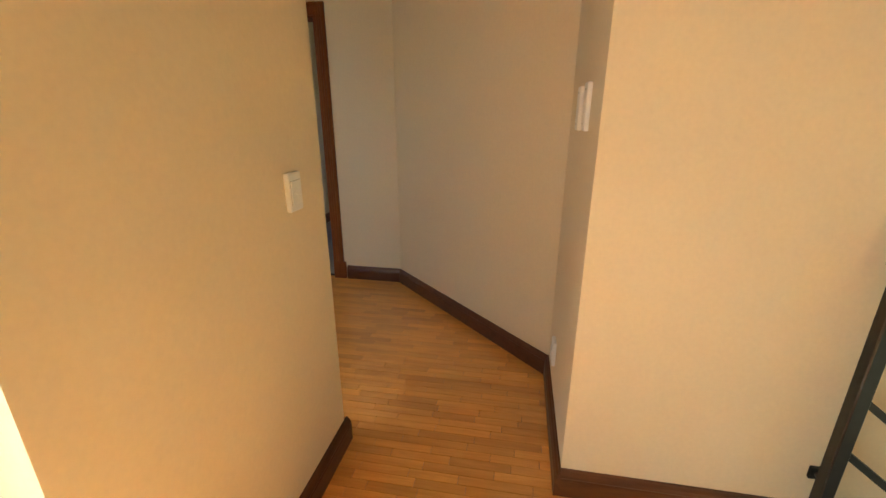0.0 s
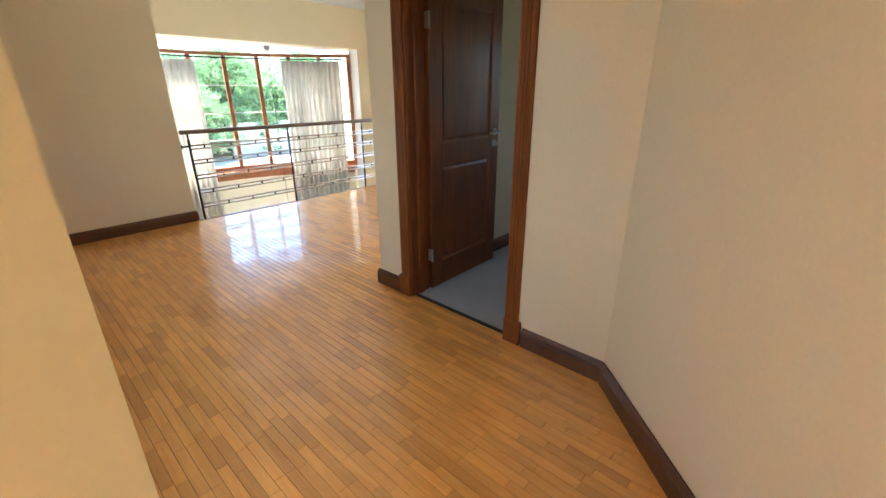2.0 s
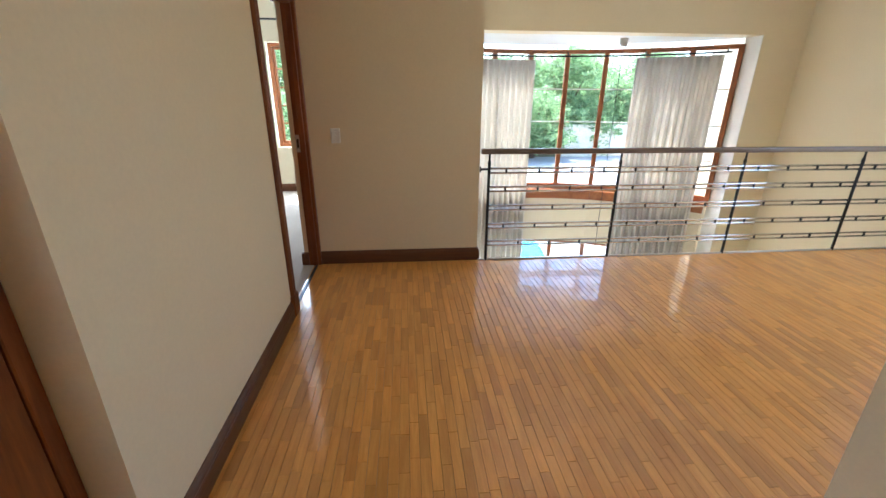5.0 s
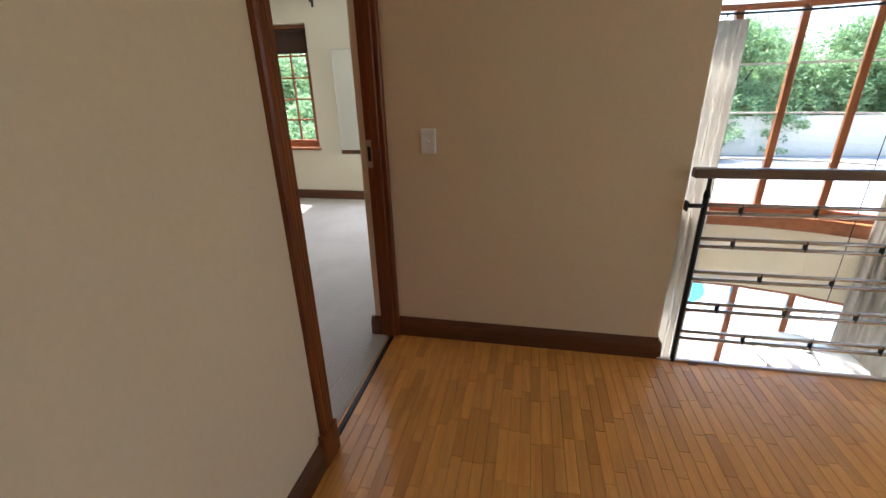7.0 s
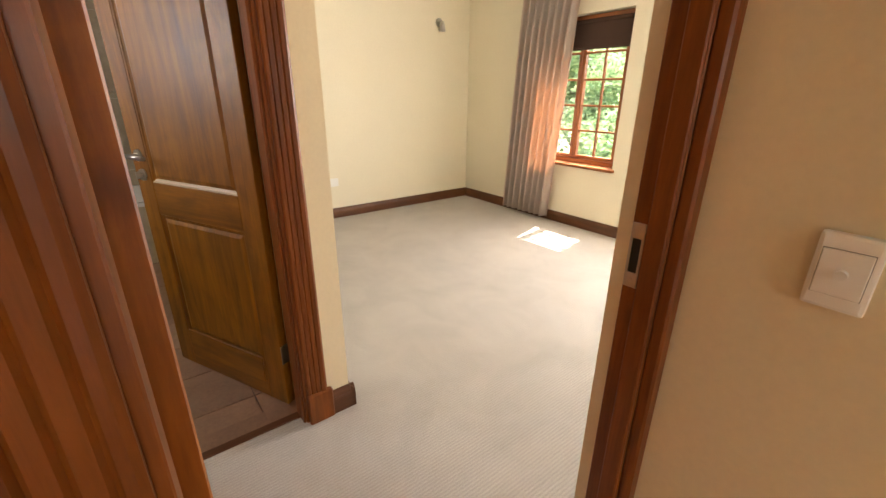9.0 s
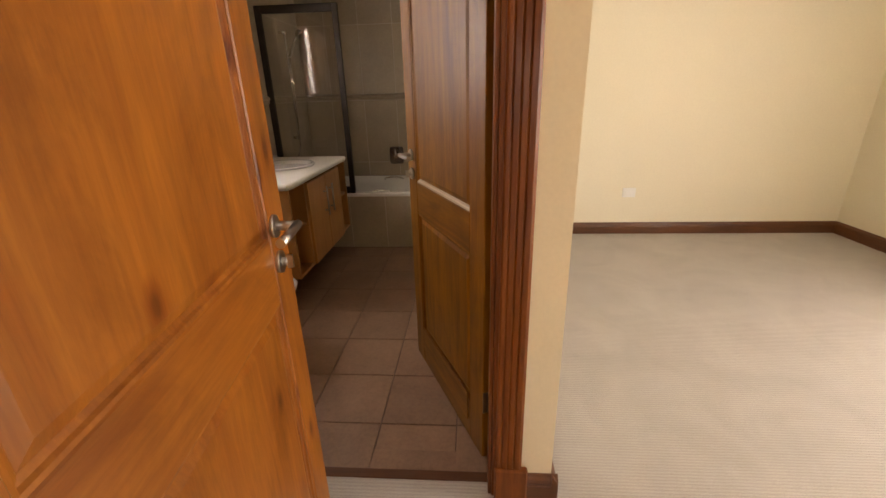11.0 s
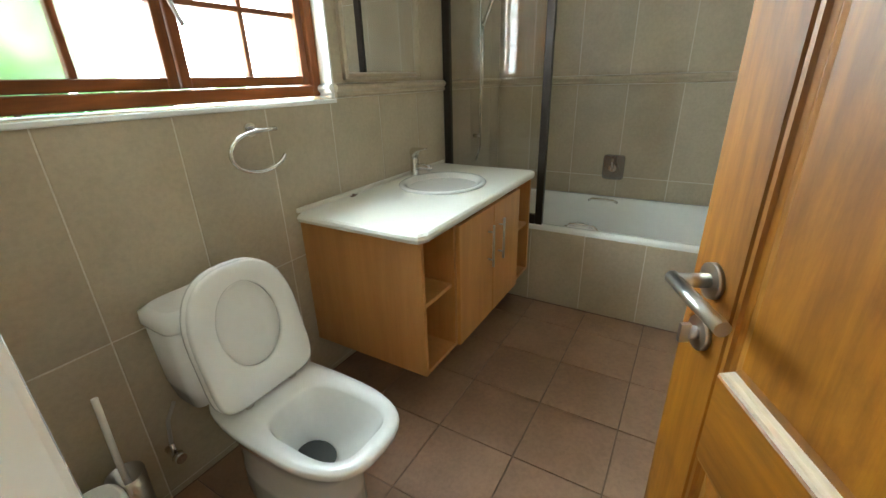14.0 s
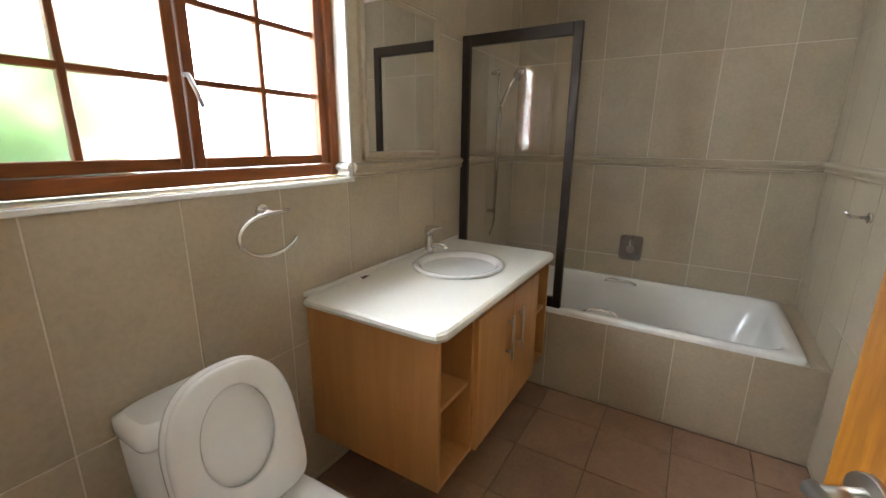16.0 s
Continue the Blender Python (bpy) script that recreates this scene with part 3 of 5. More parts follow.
def lever(parent, x, z, y, s, toward):
    """A lever on a round rose with a lock rose under it, on the face at y whose outside is s."""
    bm = B()
    cyl(bm, (x, y, z), (x, y + s * 0.008, z), 0.026, n=24)
    cyl(bm, (x, y + s * 0.008, z), (x, y + s * 0.05, z), 0.0105)
    hd = part("handle", bm, M_STEEL, parent, "brushed nickel lever handle")
    bm = B()
    tube(bm, [(x - toward * 0.012, y + s * 0.052, z), (x + toward * 0.05, y + s * 0.053, z), (x + toward * 0.125, y + s * 0.052, z)], 0.0098, 14)
    part("lever", bm, M_STEEL, hd)
    bm = B()
    cyl(bm, (x, y, z - 0.085), (x, y + s * 0.008, z - 0.085), 0.026, n=24)
    cyl(bm, (x, y + s * 0.008, z - 0.085), (x, y + s * 0.02, z - 0.085), 0.010)
    box(bm, x - 0.004, x + 0.004, y + s * 0.018 if s > 0 else y - 0.032, y + 0.032 if s > 0 else y - 0.018, z - 0.1, z - 0.07)
    part("lock_rose", bm, M_STEEL, hd)


def leaf(parent, w, mat, mat_x, rail=0.92, pale=None):
    """A two-panel door leaf from the hinge at x = 0 to x = w, its thickness across y."""
    T, st, h = 0.02, 0.112, 2.015
    lf = part("leaf", box(box(B(), 0, st, -T, T, 0.008, h, 0.003), w - st, w, -T, T, 0.008, h, 0.003), mat, parent)
    for z0, z1 in ((0.008, 0.20), (rail - 0.02, rail + 0.13), (h - 0.115, h)):
        part("rail", box(B(), st - 0.001, w - st + 0.001, -T + 0.0008, T - 0.0008, z0, z1, 0.003), mat_x, lf)
    for z0, z1 in ((0.20, rail - 0.02), (rail + 0.13, h - 0.115)):
        bm = B()
        box(bm, st - 0.004, w - st + 0.004, -0.008, 0.008, z0 - 0.004, z1 + 0.004)
        for s in (-1, 1):
            x0, x1 = st + 0.035, w - st - 0.035
            lo = [(st + 0.018, s * 0.008, z0 + 0.018), (w - st - 0.018, s * 0.008, z0 + 0.018), (w - st - 0.018, s * 0.008, z1 - 0.018), (st + 0.018, s * 0.008, z1 - 0.018)]
            hi = [(x0, s * 0.0135, z0 + 0.035), (x1, s * 0.0135, z0 + 0.035), (x1, s * 0.0135, z1 - 0.035), (x0, s * 0.0135, z1 - 0.035)]
            loft(bm, [lo, hi], cap0=False, smooth=False)
        part("panel", bm, mat, lf)
        mo = [(0, 0), (0.0095, 0), (0.0085, 0.006), (0.0035, 0.009), (0.001, 0.016), (0, 0.017)]
        for s in (-1, 1):
            bm = B()
            f = [(p, q) for p, q in mo]
            y = s * 0.0075
            low = B() if pale and z0 > rail else bm
            profile_run(low, f, (st, y, z0), (w - st, y, z0), (0, s, 0), (0, 0, 1))
            if low is not bm:
                part("bottom_bead", low, pale, lf, "pale bead under the upper panel")
            profile_run(bm, f, (st, y, z1), (w - st, y, z1), (0, s, 0), (0, 0, -1))
            profile_run(bm, f, (st, y, z0), (st, y, z1), (0, s, 0), (1, 0, 0))
            profile_run(bm, f, (w - st, y, z0), (w - st, y, z1), (0, s, 0), (-1, 0, 0))
            part("moulding", bm, mat, lf)
    return lf


def hinges(parent, s):
    for z in (0.27, 1.78):
        bm = cyl(B(), (-0.004, s * 0.026, z - 0.045), (-0.004, s * 0.026, z + 0.045), 0.0065, n=10)
        box(bm, -0.003, 0.0, -0.02, s * 0.026 + 0.004 if s > 0 else 0.02, z - 0.045, z + 0.045)
        part("hinge", bm, M_STEEL, parent)


def strike(parent, axis, c, al, z, face):
    """A steel strike plate let into a jamb."""
    bm = B()
    y0, y1 = sorted((al, al + face * 0.003))
    for zz0, zz1 in ((z - 0.068, z - 0.036), (z + 0.036, z + 0.068)):
        box(bm, c - 0.014, c + 0.014, y0, y1, zz0, zz1, 0.001)
    box(bm, c - 0.014, c - 0.009, y0, y1, z - 0.036, z + 0.036)
    box(bm, c + 0.009, c + 0.014, y0, y1, z - 0.036, z + 0.036)
    for dz in (-0.052, 0.052):
        cyl(bm, (c, al, z + dz), (c, al + face * 0.0045, z + dz), 0.005, n=10)
    sp = part("strike_plate", bm, M_PLATE, parent)
    y0, y1 = sorted((al, al + face * 0.0012))
    # no hole is cut; a near-black plate carries its shade
    part("latch_hole_shade", box(B(), c - 0.009, c + 0.009, y0, y1, z - 0.036, z + 0.036), M_BLACKHOLE, sp)


d1 = thing("door_1", None, "open orange pine two-panel door with lever handle in a red-brown frame", "door", kind="structure")
door_frame(d1, 'x', 0.565, 0.635, 5.105, 5.945, 2.05, ((0.635, 1), (0.522, -1)), M_FRAME, ((1, 0), (0, 0)), stop=0.017, hinge_mat=M_FRAME)
part("jamb", box(B(), 0.473, 0.563, 5.095, 5.117, 0, 2.05, 0.002), M_PINE, d1)
part("architrave", box(B(), 0.6352, 0.664, 5.926, 5.9635, 0, 2.12, 0.005), M_FRAME, d1)
strike(d1, 'x', 0.579, 5.923, 1.05, -1)
lf = leaf(d1, 0.845, M_PINE, M_PINE_X)
lf.matrix_local = pose(0.452, 5.132, 0, 0, 0, 188.0)
lever(lf, 0.765, 1.075, -0.02, -1, -1)
lever(lf, 0.765, 1.075, 0.02, 1, -1)
hinges(lf, 1)
d2 = thing("door_2", None, "half-open golden brown two-panel bathroom door with lever handle", "door", kind="structure")
door_frame(d2, 'x', -0.67, -0.53, 4.747, 5.577, 2.05, ((-0.53, 1), (-0.67, -1)), M_FRAME, ((1, 1), (0, 0)), stop_to=(-0.622, -0.535))
strike(d2, 'x', -0.655, 4.769, 1.025, 1)
lf = leaf(d2, 0.785, M_OAK, M_OAK_X, rail=0.84, pale=M_PALEWOOD)
lf.matrix_local = pose(-0.695, 5.545, 0, 0, 0, 205.2)
lever(lf, 0.727, 1.085, -0.02, -1, -1)
lever(lf, 0.727, 1.085, 0.02, 1, -1)
hinges(lf, -1)
for s in (-1, 1):
    y0, y1 = sorted((s * 0.0195, s * 0.0255))
    part("bottom_panel", box(B(), 0.125, 0.66, y0, y1, 0.09, 0.225, 0.003), M_OAK_X, lf)
d3 = thing("door_3", None, "open dark brown two-panel door with lever handle to a dim carpeted room", "door", kind="structure")
door_frame(d3, 'x', 2.43, 2.59, 1.94, 2.77, 2.05, ((2.43, -1), (2.59, 1)), M_FRAME)
lf = leaf(d3, 0.785, M_DARKDOOR, M_DARKDOOR)
lf.matrix_local = pose(2.605, 2.745, 0, 0, 0, 1.5)
lever(lf, 0.727, 1.085, -0.02, -1, -1)
hinges(lf, -1)
part("door_threshold", box(B(), 2.452, 2.48, 1.95, 2.76, -0.012, 0.006, 0.002), M_BLACK, d3)
part("door_threshold", box(B(), 0.612, 0.636, 5.129, 5.921, -0.012, 0.006, 0.002), M_BLACK, d1)
part("door_threshold", box(B(), -0.62, -0.58, 4.76, 5.565, -0.012, 0.009, 0.002), M_TRIM_Y, d2)


# ---- windows ----
def casement(name, axis_c, x0, x1, z0, z1, cols, rows, sashes, mat, mat_x, glass, y, label):
    """A timber window in a wall that runs along x: frame, sashes with glazing bars, panes."""
    w = thing(name, None, label, "window", kind="structure")
    f = 0.045
    part("window_frame", box(B(), x0, x0 + f, y - 0.04, y + 0.04, z0, z1, 0.004), mat, w)
    part("window_frame", box(B(), x1 - f, x1, y - 0.04, y + 0.04, z0, z1, 0.004), mat, w)
    part("window_frame", box(B(), x0 + f, x1 - f, y - 0.04, y + 0.04, z0, z0 + f, 0.004), mat_x, w)
    part("window_frame", box(B(), x0 + f, x1 - f, y - 0.04, y + 0.04, z1 - f, z1, 0.004), mat_x, w)
    sw = (x1 - x0 - 2 * f) / sashes
    for k in range(sashes):
        a0, a1 = x0 + f + k * sw + 0.003, x0 + f + (k + 1) * sw - 0.003
        s = 0.035
        b0, b1 = z0 + f + 0.003, z1 - f - 0.003
        sash = part("sash", box(box(B(), a0, a0 + s, y - 0.025, y + 0.025, b0, b1, 0.003), a1 - s, a1, y - 0.025, y + 0.025, b0, b1, 0.003), mat, w)
        part("sash_rail", box(box(B(), a0 + s, a1 - s, y - 0.024, y + 0.024, b0, b0 + s, 0.003), a0 + s, a1 - s, y - 0.024, y + 0.024, b1 - s, b1, 0.003), mat_x, sash)
        for i in range(1, cols):
            xx = a0 + s + (a1 - a0 - 2 * s) * i / cols
            part("glazing_bar", box(B(), xx - 0.010, xx + 0.010, y - 0.016, y + 0.016, b0 + s, b1 - s, 0.003), mat, sash)
        for j in range(1, rows):
            zz = b0 + s + (b1 - b0 - 2 * s) * j / rows
            part("glazing_bar", box(B(), a0 + s, a1 - s, y - 0.015, y + 0.015, zz - 0.010, zz + 0.010, 0.003), mat_x, sash)
        for i in range(cols):
            for j in range(rows):
                p0 = a0 + s + (a1 - a0 - 2 * s) * i / cols
                p1 = a0 + s + (a1 - a0 - 2 * s) * (i + 1) / cols
                q0 = b0 + s + (b1 - b0 - 2 * s) * j / rows
                q1 = b0 + s + (b1 - b0 - 2 * s) * (j + 1) / rows
                g = part("pane", box(B(), p0, p1, y - 0.002, y + 0.002, q0, q1), glass, sash)
                g.visible_shadow = False
    return w


w1 = casement("window_1", 'y', -2.135, -0.935, 1.30, 2.135, 2, 3, 2, M_FRAME, M_FRAME_X, M_FROST, 3.665, "red-brown timber bathroom window with frosted panes")
bm = tube(B(), [(-1.535, 3.70, 1.62), (-1.53, 3.725, 1.62), (-1.545, 3.73, 1.58), (-1.56, 3.735, 1.53)], 0.007)
part("window_latch", bm, M_STEEL, w1)
w2 = casement("window_2", 'y', -2.345, -1.265, 0.665, 2.065, 2, 5, 2, M_WINWOOD, M_WINWOOD_X, M_GLASS, 9.05, "orange timber bedroom window with small panes")
# unseen window, added only to house the bedroom's fill lamp
w7 = casement("window_7", 'y', -0.445, 0.395, 0.665, 2.065, 2, 5, 1, M_WINWOOD, M_WINWOOD_X, M_GLASS, 9.05, "orange timber bedroom window with small panes")
part("window_sill", box(B(), -2.38, -1.235, 8.885, 9.02, 0.635, 0.662, 0.006), M_WINWOOD_X, w2)
solid("window_sill", box(B(), -2.14, -0.93, 3.71, 3.785, 1.272, 1.2895, 0.003), M_PORC, "white tiled bathroom window sill", "sill")


# ---- landing and void ----
def plate_switch(m, w=0.075, h=0.118, label="white plastic light switch plate", rocker=True, group="light switches"):
    """A wall plate lying in the local xz plane, its face towards -y."""
    t = thing("light_switch", m, label, "light switch", group)
    part("backplate", box(B(), -w / 2, w / 2, -0.016, 0.001, -h / 2, h / 2, 0.006, 2), M_PLASTIC, t)
    if rocker:
        # dark plate whose colour stands for the shade round the insert
        part("seam_shade", box(B(), -w / 2 + 0.0082, w / 2 - 0.0082, -0.0166, -0.015, -h / 2 + 0.0232, h / 2 - 0.0232), M_SEAM, t)
        part("insert", box(B(), -w / 2 + 0.009, w / 2 - 0.009, -0.0195, -0.015, -h / 2 + 0.024, h / 2 - 0.024, 0.0012), M_PLASTIC, t)
        part("rocker_button", cyl(B(), (0, -0.019, 0), (0, -0.0245, -0.001), 0.0085, 0.0075, 18), M_PLASTIC, t)
    return t


plate_switch(pose(0.424, 1.105, 1.147))
plate_switch(pose(0.872, 5.965, 1.107))
sw_r = plate_switch(pose(0.784, 0.205, 1.395, 0, 0, 180), 0.075, 0.155, "tall white blank wall plate with two screws", False, "tall wall plates")
for dz in (-0.055, 0.055):
    part("screw", cyl(B(), (0, -0.015, dz), (0, -0.0175, dz), 0.004, n=10), M_STEEL, sw_r)
copy_thing(sw_r, pose(0.961, 0.205, 1.39, 0, 0, 180))
so = thing("wall_socket", pose(1.05, 0.205, 0.30, 0, 0, 180), "white plastic wall socket above the baseboard", "socket")
part("backplate", box(B(), -0.04, 0.04, -0.016, 0.001, -0.06, 0.06, 0.006, 2), M_PLASTIC, so)
part("socket_face", box(B(), -0.028, 0.028, -0.02, -0.015, -0.04, 0.02, 0.003), M_PLASTIC, so)
so = thing("wall_socket", pose(-3.44, 6.98, 0.41, 0, 0, 90), "small white plastic wall socket in the bedroom", "socket")
part("backplate", box(B(), -0.06, 0.06, -0.014, 0.001, -0.045, 0.045, 0.005, 2), M_PLASTIC, so)
part("socket_face", box(B(), -0.04, 0.02, -0.018, -0.013, -0.03, 0.03, 0.003), M_PLASTIC, so)

# balustrade along the void
rl = thing("balustrade", None, "black steel balustrade with paired thin rods and a wooden handrail", "railing")
RY = 5.945
part("handrail", box(B(), 2.062, 6.29, RY - 0.028, RY + 0.028, 0.955, 1.0, 0.012, 3), M_RAILWOOD, rl, "smooth grey-brown wooden handrail")
BARZ = (0.16, 0.322, 0.489, 0.656, 0.815)
post_x = [2.135 + 1.155 * i for i in range(4)]
for px in post_x:
    bm = B()
    cyl(bm, (px, RY, -0.06), (px, RY, 0.89), 0.0125, n=12)
    cyl(bm, (px, RY, 0.89), (px, RY, 0.955), 0.0085, n=12)
    pst = part("post", bm, M_BLACK, rl)
    part("collar", cyl(B(), (px, RY, 0.87), (px, RY, 0.90), 0.0155, 0.011, 12), M_BLACK, pst)
part("wall_bracket", box(cyl(B(), (2.056, RY, 0.828), (2.135, RY, 0.828), 0.010, n=10), 2.0555, 2.062, RY - 0.02, RY + 0.02, 0.806, 0.85), M_BLACK, rl)
for k, z in enumerate(BARZ):
    for dz in (-0.019, 0.019):
        part("rod", cyl(B(), (2.128, RY - 0.002, z + dz), (6.29, RY - 0.002, z + dz), 0.0092, n=12), M_CABLE, rl)
    cx = 2.283 if k in (1, 3, 4) else 2.43
    while cx < 6.2:
        if min(abs(cx - p) for p in post_x) > 0.04:
            part("spacer", cyl(B(), (cx, RY - 0.002, z - 0.025), (cx, RY - 0.002, z + 0.025), 0.0095, n=10), M_BLACK, rl)
        cx += 0.288
part("edge_strip", box(B(), 2.06, 6.3, 5.935, 5.957, -0.02, 0.012, 0.003), M_STEEL, rl, "grey metal floor edge strip")

# curved bay with timber windows on two storeys
CX, CY, R0 = 3.31, 5.98, 3.10
bay_half, facets = 51.0, 10


def arc(deg, r=R0):
    return CX + r * math.sin(radians(deg)), CY + r * math.cos(radians(deg))


def strip_between(bm, d0, d1, r_in, r_out, z0, z1):
    p = [arc(d0, r_in), arc(d1, r_in), arc(d1, r_out), arc(d0, r_out)]
    loft(bm, [[(x, y, z0) for x, y in p], [(x, y, z1) for x, y in p]], smooth=False)
    return bm


step = 2 * bay_half / facets
def bay(name, z0, z1, bars, label):
    w = thing(name, None, label, "window", kind="structure")
    for i in range(facets + 1):
        d = -bay_half + i * step
        x, y = arc(d, R0)
        ux, uy = math.sin(radians(d)), math.cos(radians(d))
        bm = box(B(), -0.032, 0.032, -0.045, 0.045, z0, z1, 0.006)
        o = part("mullion", bm, M_WINWOOD, w)
        o.matrix_local = pose(x, y, 0, 0, 0, -d)
    for i in range(facets):
        d0, d1 = -bay_half + i * step, -bay_half + (i + 1) * step
        e = 0.55
        part("head_rail", strip_between(B(), d0 + e, d1 - e, R0 - 0.045, R0 + 0.045, z1 - 0.055, z1), M_WINWOOD_X, w)
        part("bottom_rail", strip_between(B(), d0 + e, d1 - e, R0 - 0.045, R0 + 0.045, z0, z0 + 0.11), M_WINWOOD_X, w)
        for zb in bars:
            part("glazing_bar", strip_between(B(), d0 + e, d1 - e, R0 - 0.012, R0 + 0.012, zb - 0.01, zb + 0.01), M_PLASTIC, w)
        g = part("pane", strip_between(B(), d0 + e, d1 - e, R0 - 0.003, R0 + 0.003, z0 + 0.11, z1 - 0.055), M_GLASS, w)
        g.visible_shadow = False
    return w


bay("window_3", -0.05, 2.03, (0.55, 1.02, 1.49), "curved bay of tall orange timber windows above the void")
bay("window_4", -2.98, -0.9, (-1.7,), "curved bay of orange timber glass doors on the lower floor")
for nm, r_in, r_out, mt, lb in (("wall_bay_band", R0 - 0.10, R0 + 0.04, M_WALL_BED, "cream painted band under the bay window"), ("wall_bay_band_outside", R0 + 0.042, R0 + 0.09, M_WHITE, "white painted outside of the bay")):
    bm = B()
    for i in range(facets):
        strip_between(bm, -bay_half + i * step, -bay_half + (i + 1) * step, r_in, r_out, -0.9, -0.05)
    solid(nm, bm, mt, lb, "wall")
bm = B()
for i in range(facets):
    strip_between(bm, -bay_half + i * step + 0.02, -bay_half + (i + 1) * step - 0.02, R0 - 0.13, R0 - 0.05, -0.17, -0.028)
solid("window_sill_bay", bm, M_WINWOOD_X, "orange timber window board of the bay", "sill")
bm = B()
top = [arc(-bay_half + i * step, R0 + 0.1) for i in range(facets + 1)]
low = [(5.74, 7.70), (0.9, 7.70)]
ring = top + low
loft(bm, [[(x, y, 2.102) for x, y in ring], [(x, y, 2.25) for x, y in ring]], smooth=False)
solid("ceiling_bay", bm, M_CEIL, "white painted ceiling of the bay", "ceiling")
solid("floor_bay_step", loft(B(), [[(x, y, -3.06) for x, y in ring], [(x, y, -2.982) for x, y in ring]], smooth=False), M_PAVE, "pale tiled floor of the bay", "floor")
solid("trim_opening", box(box(B(), 5.732, 5.739, 7.655, 7.932, -2.97, 2.098), 0.901, 0.908, 7.655, 7.932, -2.97, 2.098), M_CEIL, "white painted reveal of the bay opening", "reveal")


def curtain(name, path, z0, z1, pleats, amp, material, label, rod_z, heading=0.12, group=""):
    """Hanging cloth: path(s) gives a point and outward normal for s from 0 to 1."""
    t = thing(name, None, label, "curtain", group)
    n, rows = pleats * 12, 14
    bm = B()
    grid = []
    rnd = random.Random(len(label) + pleats)
    ph = [rnd.uniform(-0.5, 0.5) for _ in range(pleats + 2)]
    for side in (0.0, 0.004):
        sheet = []
        for j in range(rows + 1):
            v = j / rows
            z = z1 + (z0 - z1) * v
            line = []
            for i in range(n + 1):
                s = i / n
                (x, y), (nx, ny) = path(s, v)
                k = s * pleats
                wob = ph[int(k)] * (1 - k % 1) + ph[int(k) + 1] * (k % 1)
                a = amp * (0.55 + 0.45 * min(1, v * 4)) * math.sin(2 * math.pi * k + wob * v * 1.6) * (1 + 0.35 * wob)
                line.append(bm.verts.new((x + nx * (a + side), y + ny * (a + side), z)))
            sheet.append(line)
        for r1, r2 in zip(sheet, sheet[1:]):
            for i in range(n):
                f = bm.faces.new((r1[i], r1[i + 1], r2[i + 1], r2[i]))
                f.smooth = True
        grid.append(sheet)
    for j in range(rows):
        for i in (0, n):
            bm.faces.new((grid[0][j][i], grid[0][j + 1][i], grid[1][j + 1][i], grid[1][j][i]))
    for j in (0, rows):
        for i in range(n):
            bm.faces.new((grid[0][j][i], grid[0][j][i + 1], grid[1][j][i + 1], grid[1][j][i]))
    part("cloth", bm, material, t)
    return t


def arc_path(d0, d1, r):
    def p(s, v):
        d = d0 + (d1 - d0) * s
        return arc(d, r), (math.sin(radians(d)), math.cos(radians(d)))
    return p


curtain("curtain", arc_path(-15.5, 0.5, R0 - 0.2), -2.93, 1.88, 9, 0.04, M_CURTAIN_C, "long cream cloth curtain hanging in the bay window", 1.9, group="bay curtains")
curtain("curtain", arc_path(28.0, 48.5, R0 - 0.2), -2.93, 1.90, 11, 0.045, M_CURTAIN_C, "long cream cloth curtain hanging in the bay window", 1.9, group="bay curtains")
cr = thing("curtain_rod", None, "curved black metal curtain rod round the bay", "curtain rod")
part("rod", tube(B(), [(*arc(-50 + i * 4, R0 - 0.2), 1.93) for i in range(26)], 0.011, 8), M_BLACK, cr)
for d in (-48, -18, 10, 30, 48.5):
    (xa, ya), (xb, yb) = arc(d, R0 - 0.2), arc(d, R0 - 0.04)
    part("bracket", tube(B(), [(xa, ya, 1.925), (xa * .5 + xb * .5, ya * .5 + yb * .5, 1.94), (xb, yb, 1.99)], 0.009, 8), M_BLACK, cr)
for d0, d1, nn in ((-15.5, 0.5, 10), (28.0, 48.5, 12)):
    for i in range(nn):
        d = d0 + (d1 - d0) * (i + 0.5) / nn
        x, y = arc(d, R0 - 0.2)
        ux, uy = math.cos(radians(d)), -math.sin(radians(d))
        pts = [(x + uy * 0.016 * math.cos(a) * -1, y + ux * 0.016 * math.cos(a), 1.922 + 0.022 * math.sin(a)) for a in [k * math.pi / 5 for k in range(11)]]
        part("ring", tube(B(), pts, 0.003, 6), M_BLACK, cr)
pl = thing("pendant_light", pose(4.28, 8.2, 2.102), "wide round white pendant shade hung on a long thin cord", "pendant light")
part("canopy", cyl(B(), (0, 0, 0), (0, 0, -0.10), 0.05, 0.046, 20), M_STEEL, pl)
part("cord", cyl(B(), (0, 0, -0.1), (0, 0, -3.30), 0.004, n=6), M_BLACK, pl)
hub = part("hub", loft(B(), [rounded(0, 0, 0.03, 0.03, -3.29, 2, 16), rounded(0, 0, 0.09, 0.09, -3.32, 2, 16), rounded(0, 0, 0.10, 0.10, -3.37, 2, 16)]), M_STEEL, pl)
for k in range(3):
    c, q = math.cos(k * 2.094 + 0.4), math.sin(k * 2.094 + 0.4)
    part("arm", tube(B(), [(0.04 * c, 0.04 * q, -3.34), (0.14 * c, 0.14 * q, -3.345), (0.24 * c, 0.24 * q, -3.395)], 0.011, 8), M_STEEL, hub)
part("shade", loft(B(), [rounded(0, 0, d, d, z, 2, 48) for d, z in ((0.05, -3.375), (0.45, -3.385), (0.80, -3.405), (0.93, -3.43), (0.95, -3.455), (0.92, -3.45), (0.78, -3.425), (0.4, -3.405))]), M_PORC, pl, "shallow round white shade")

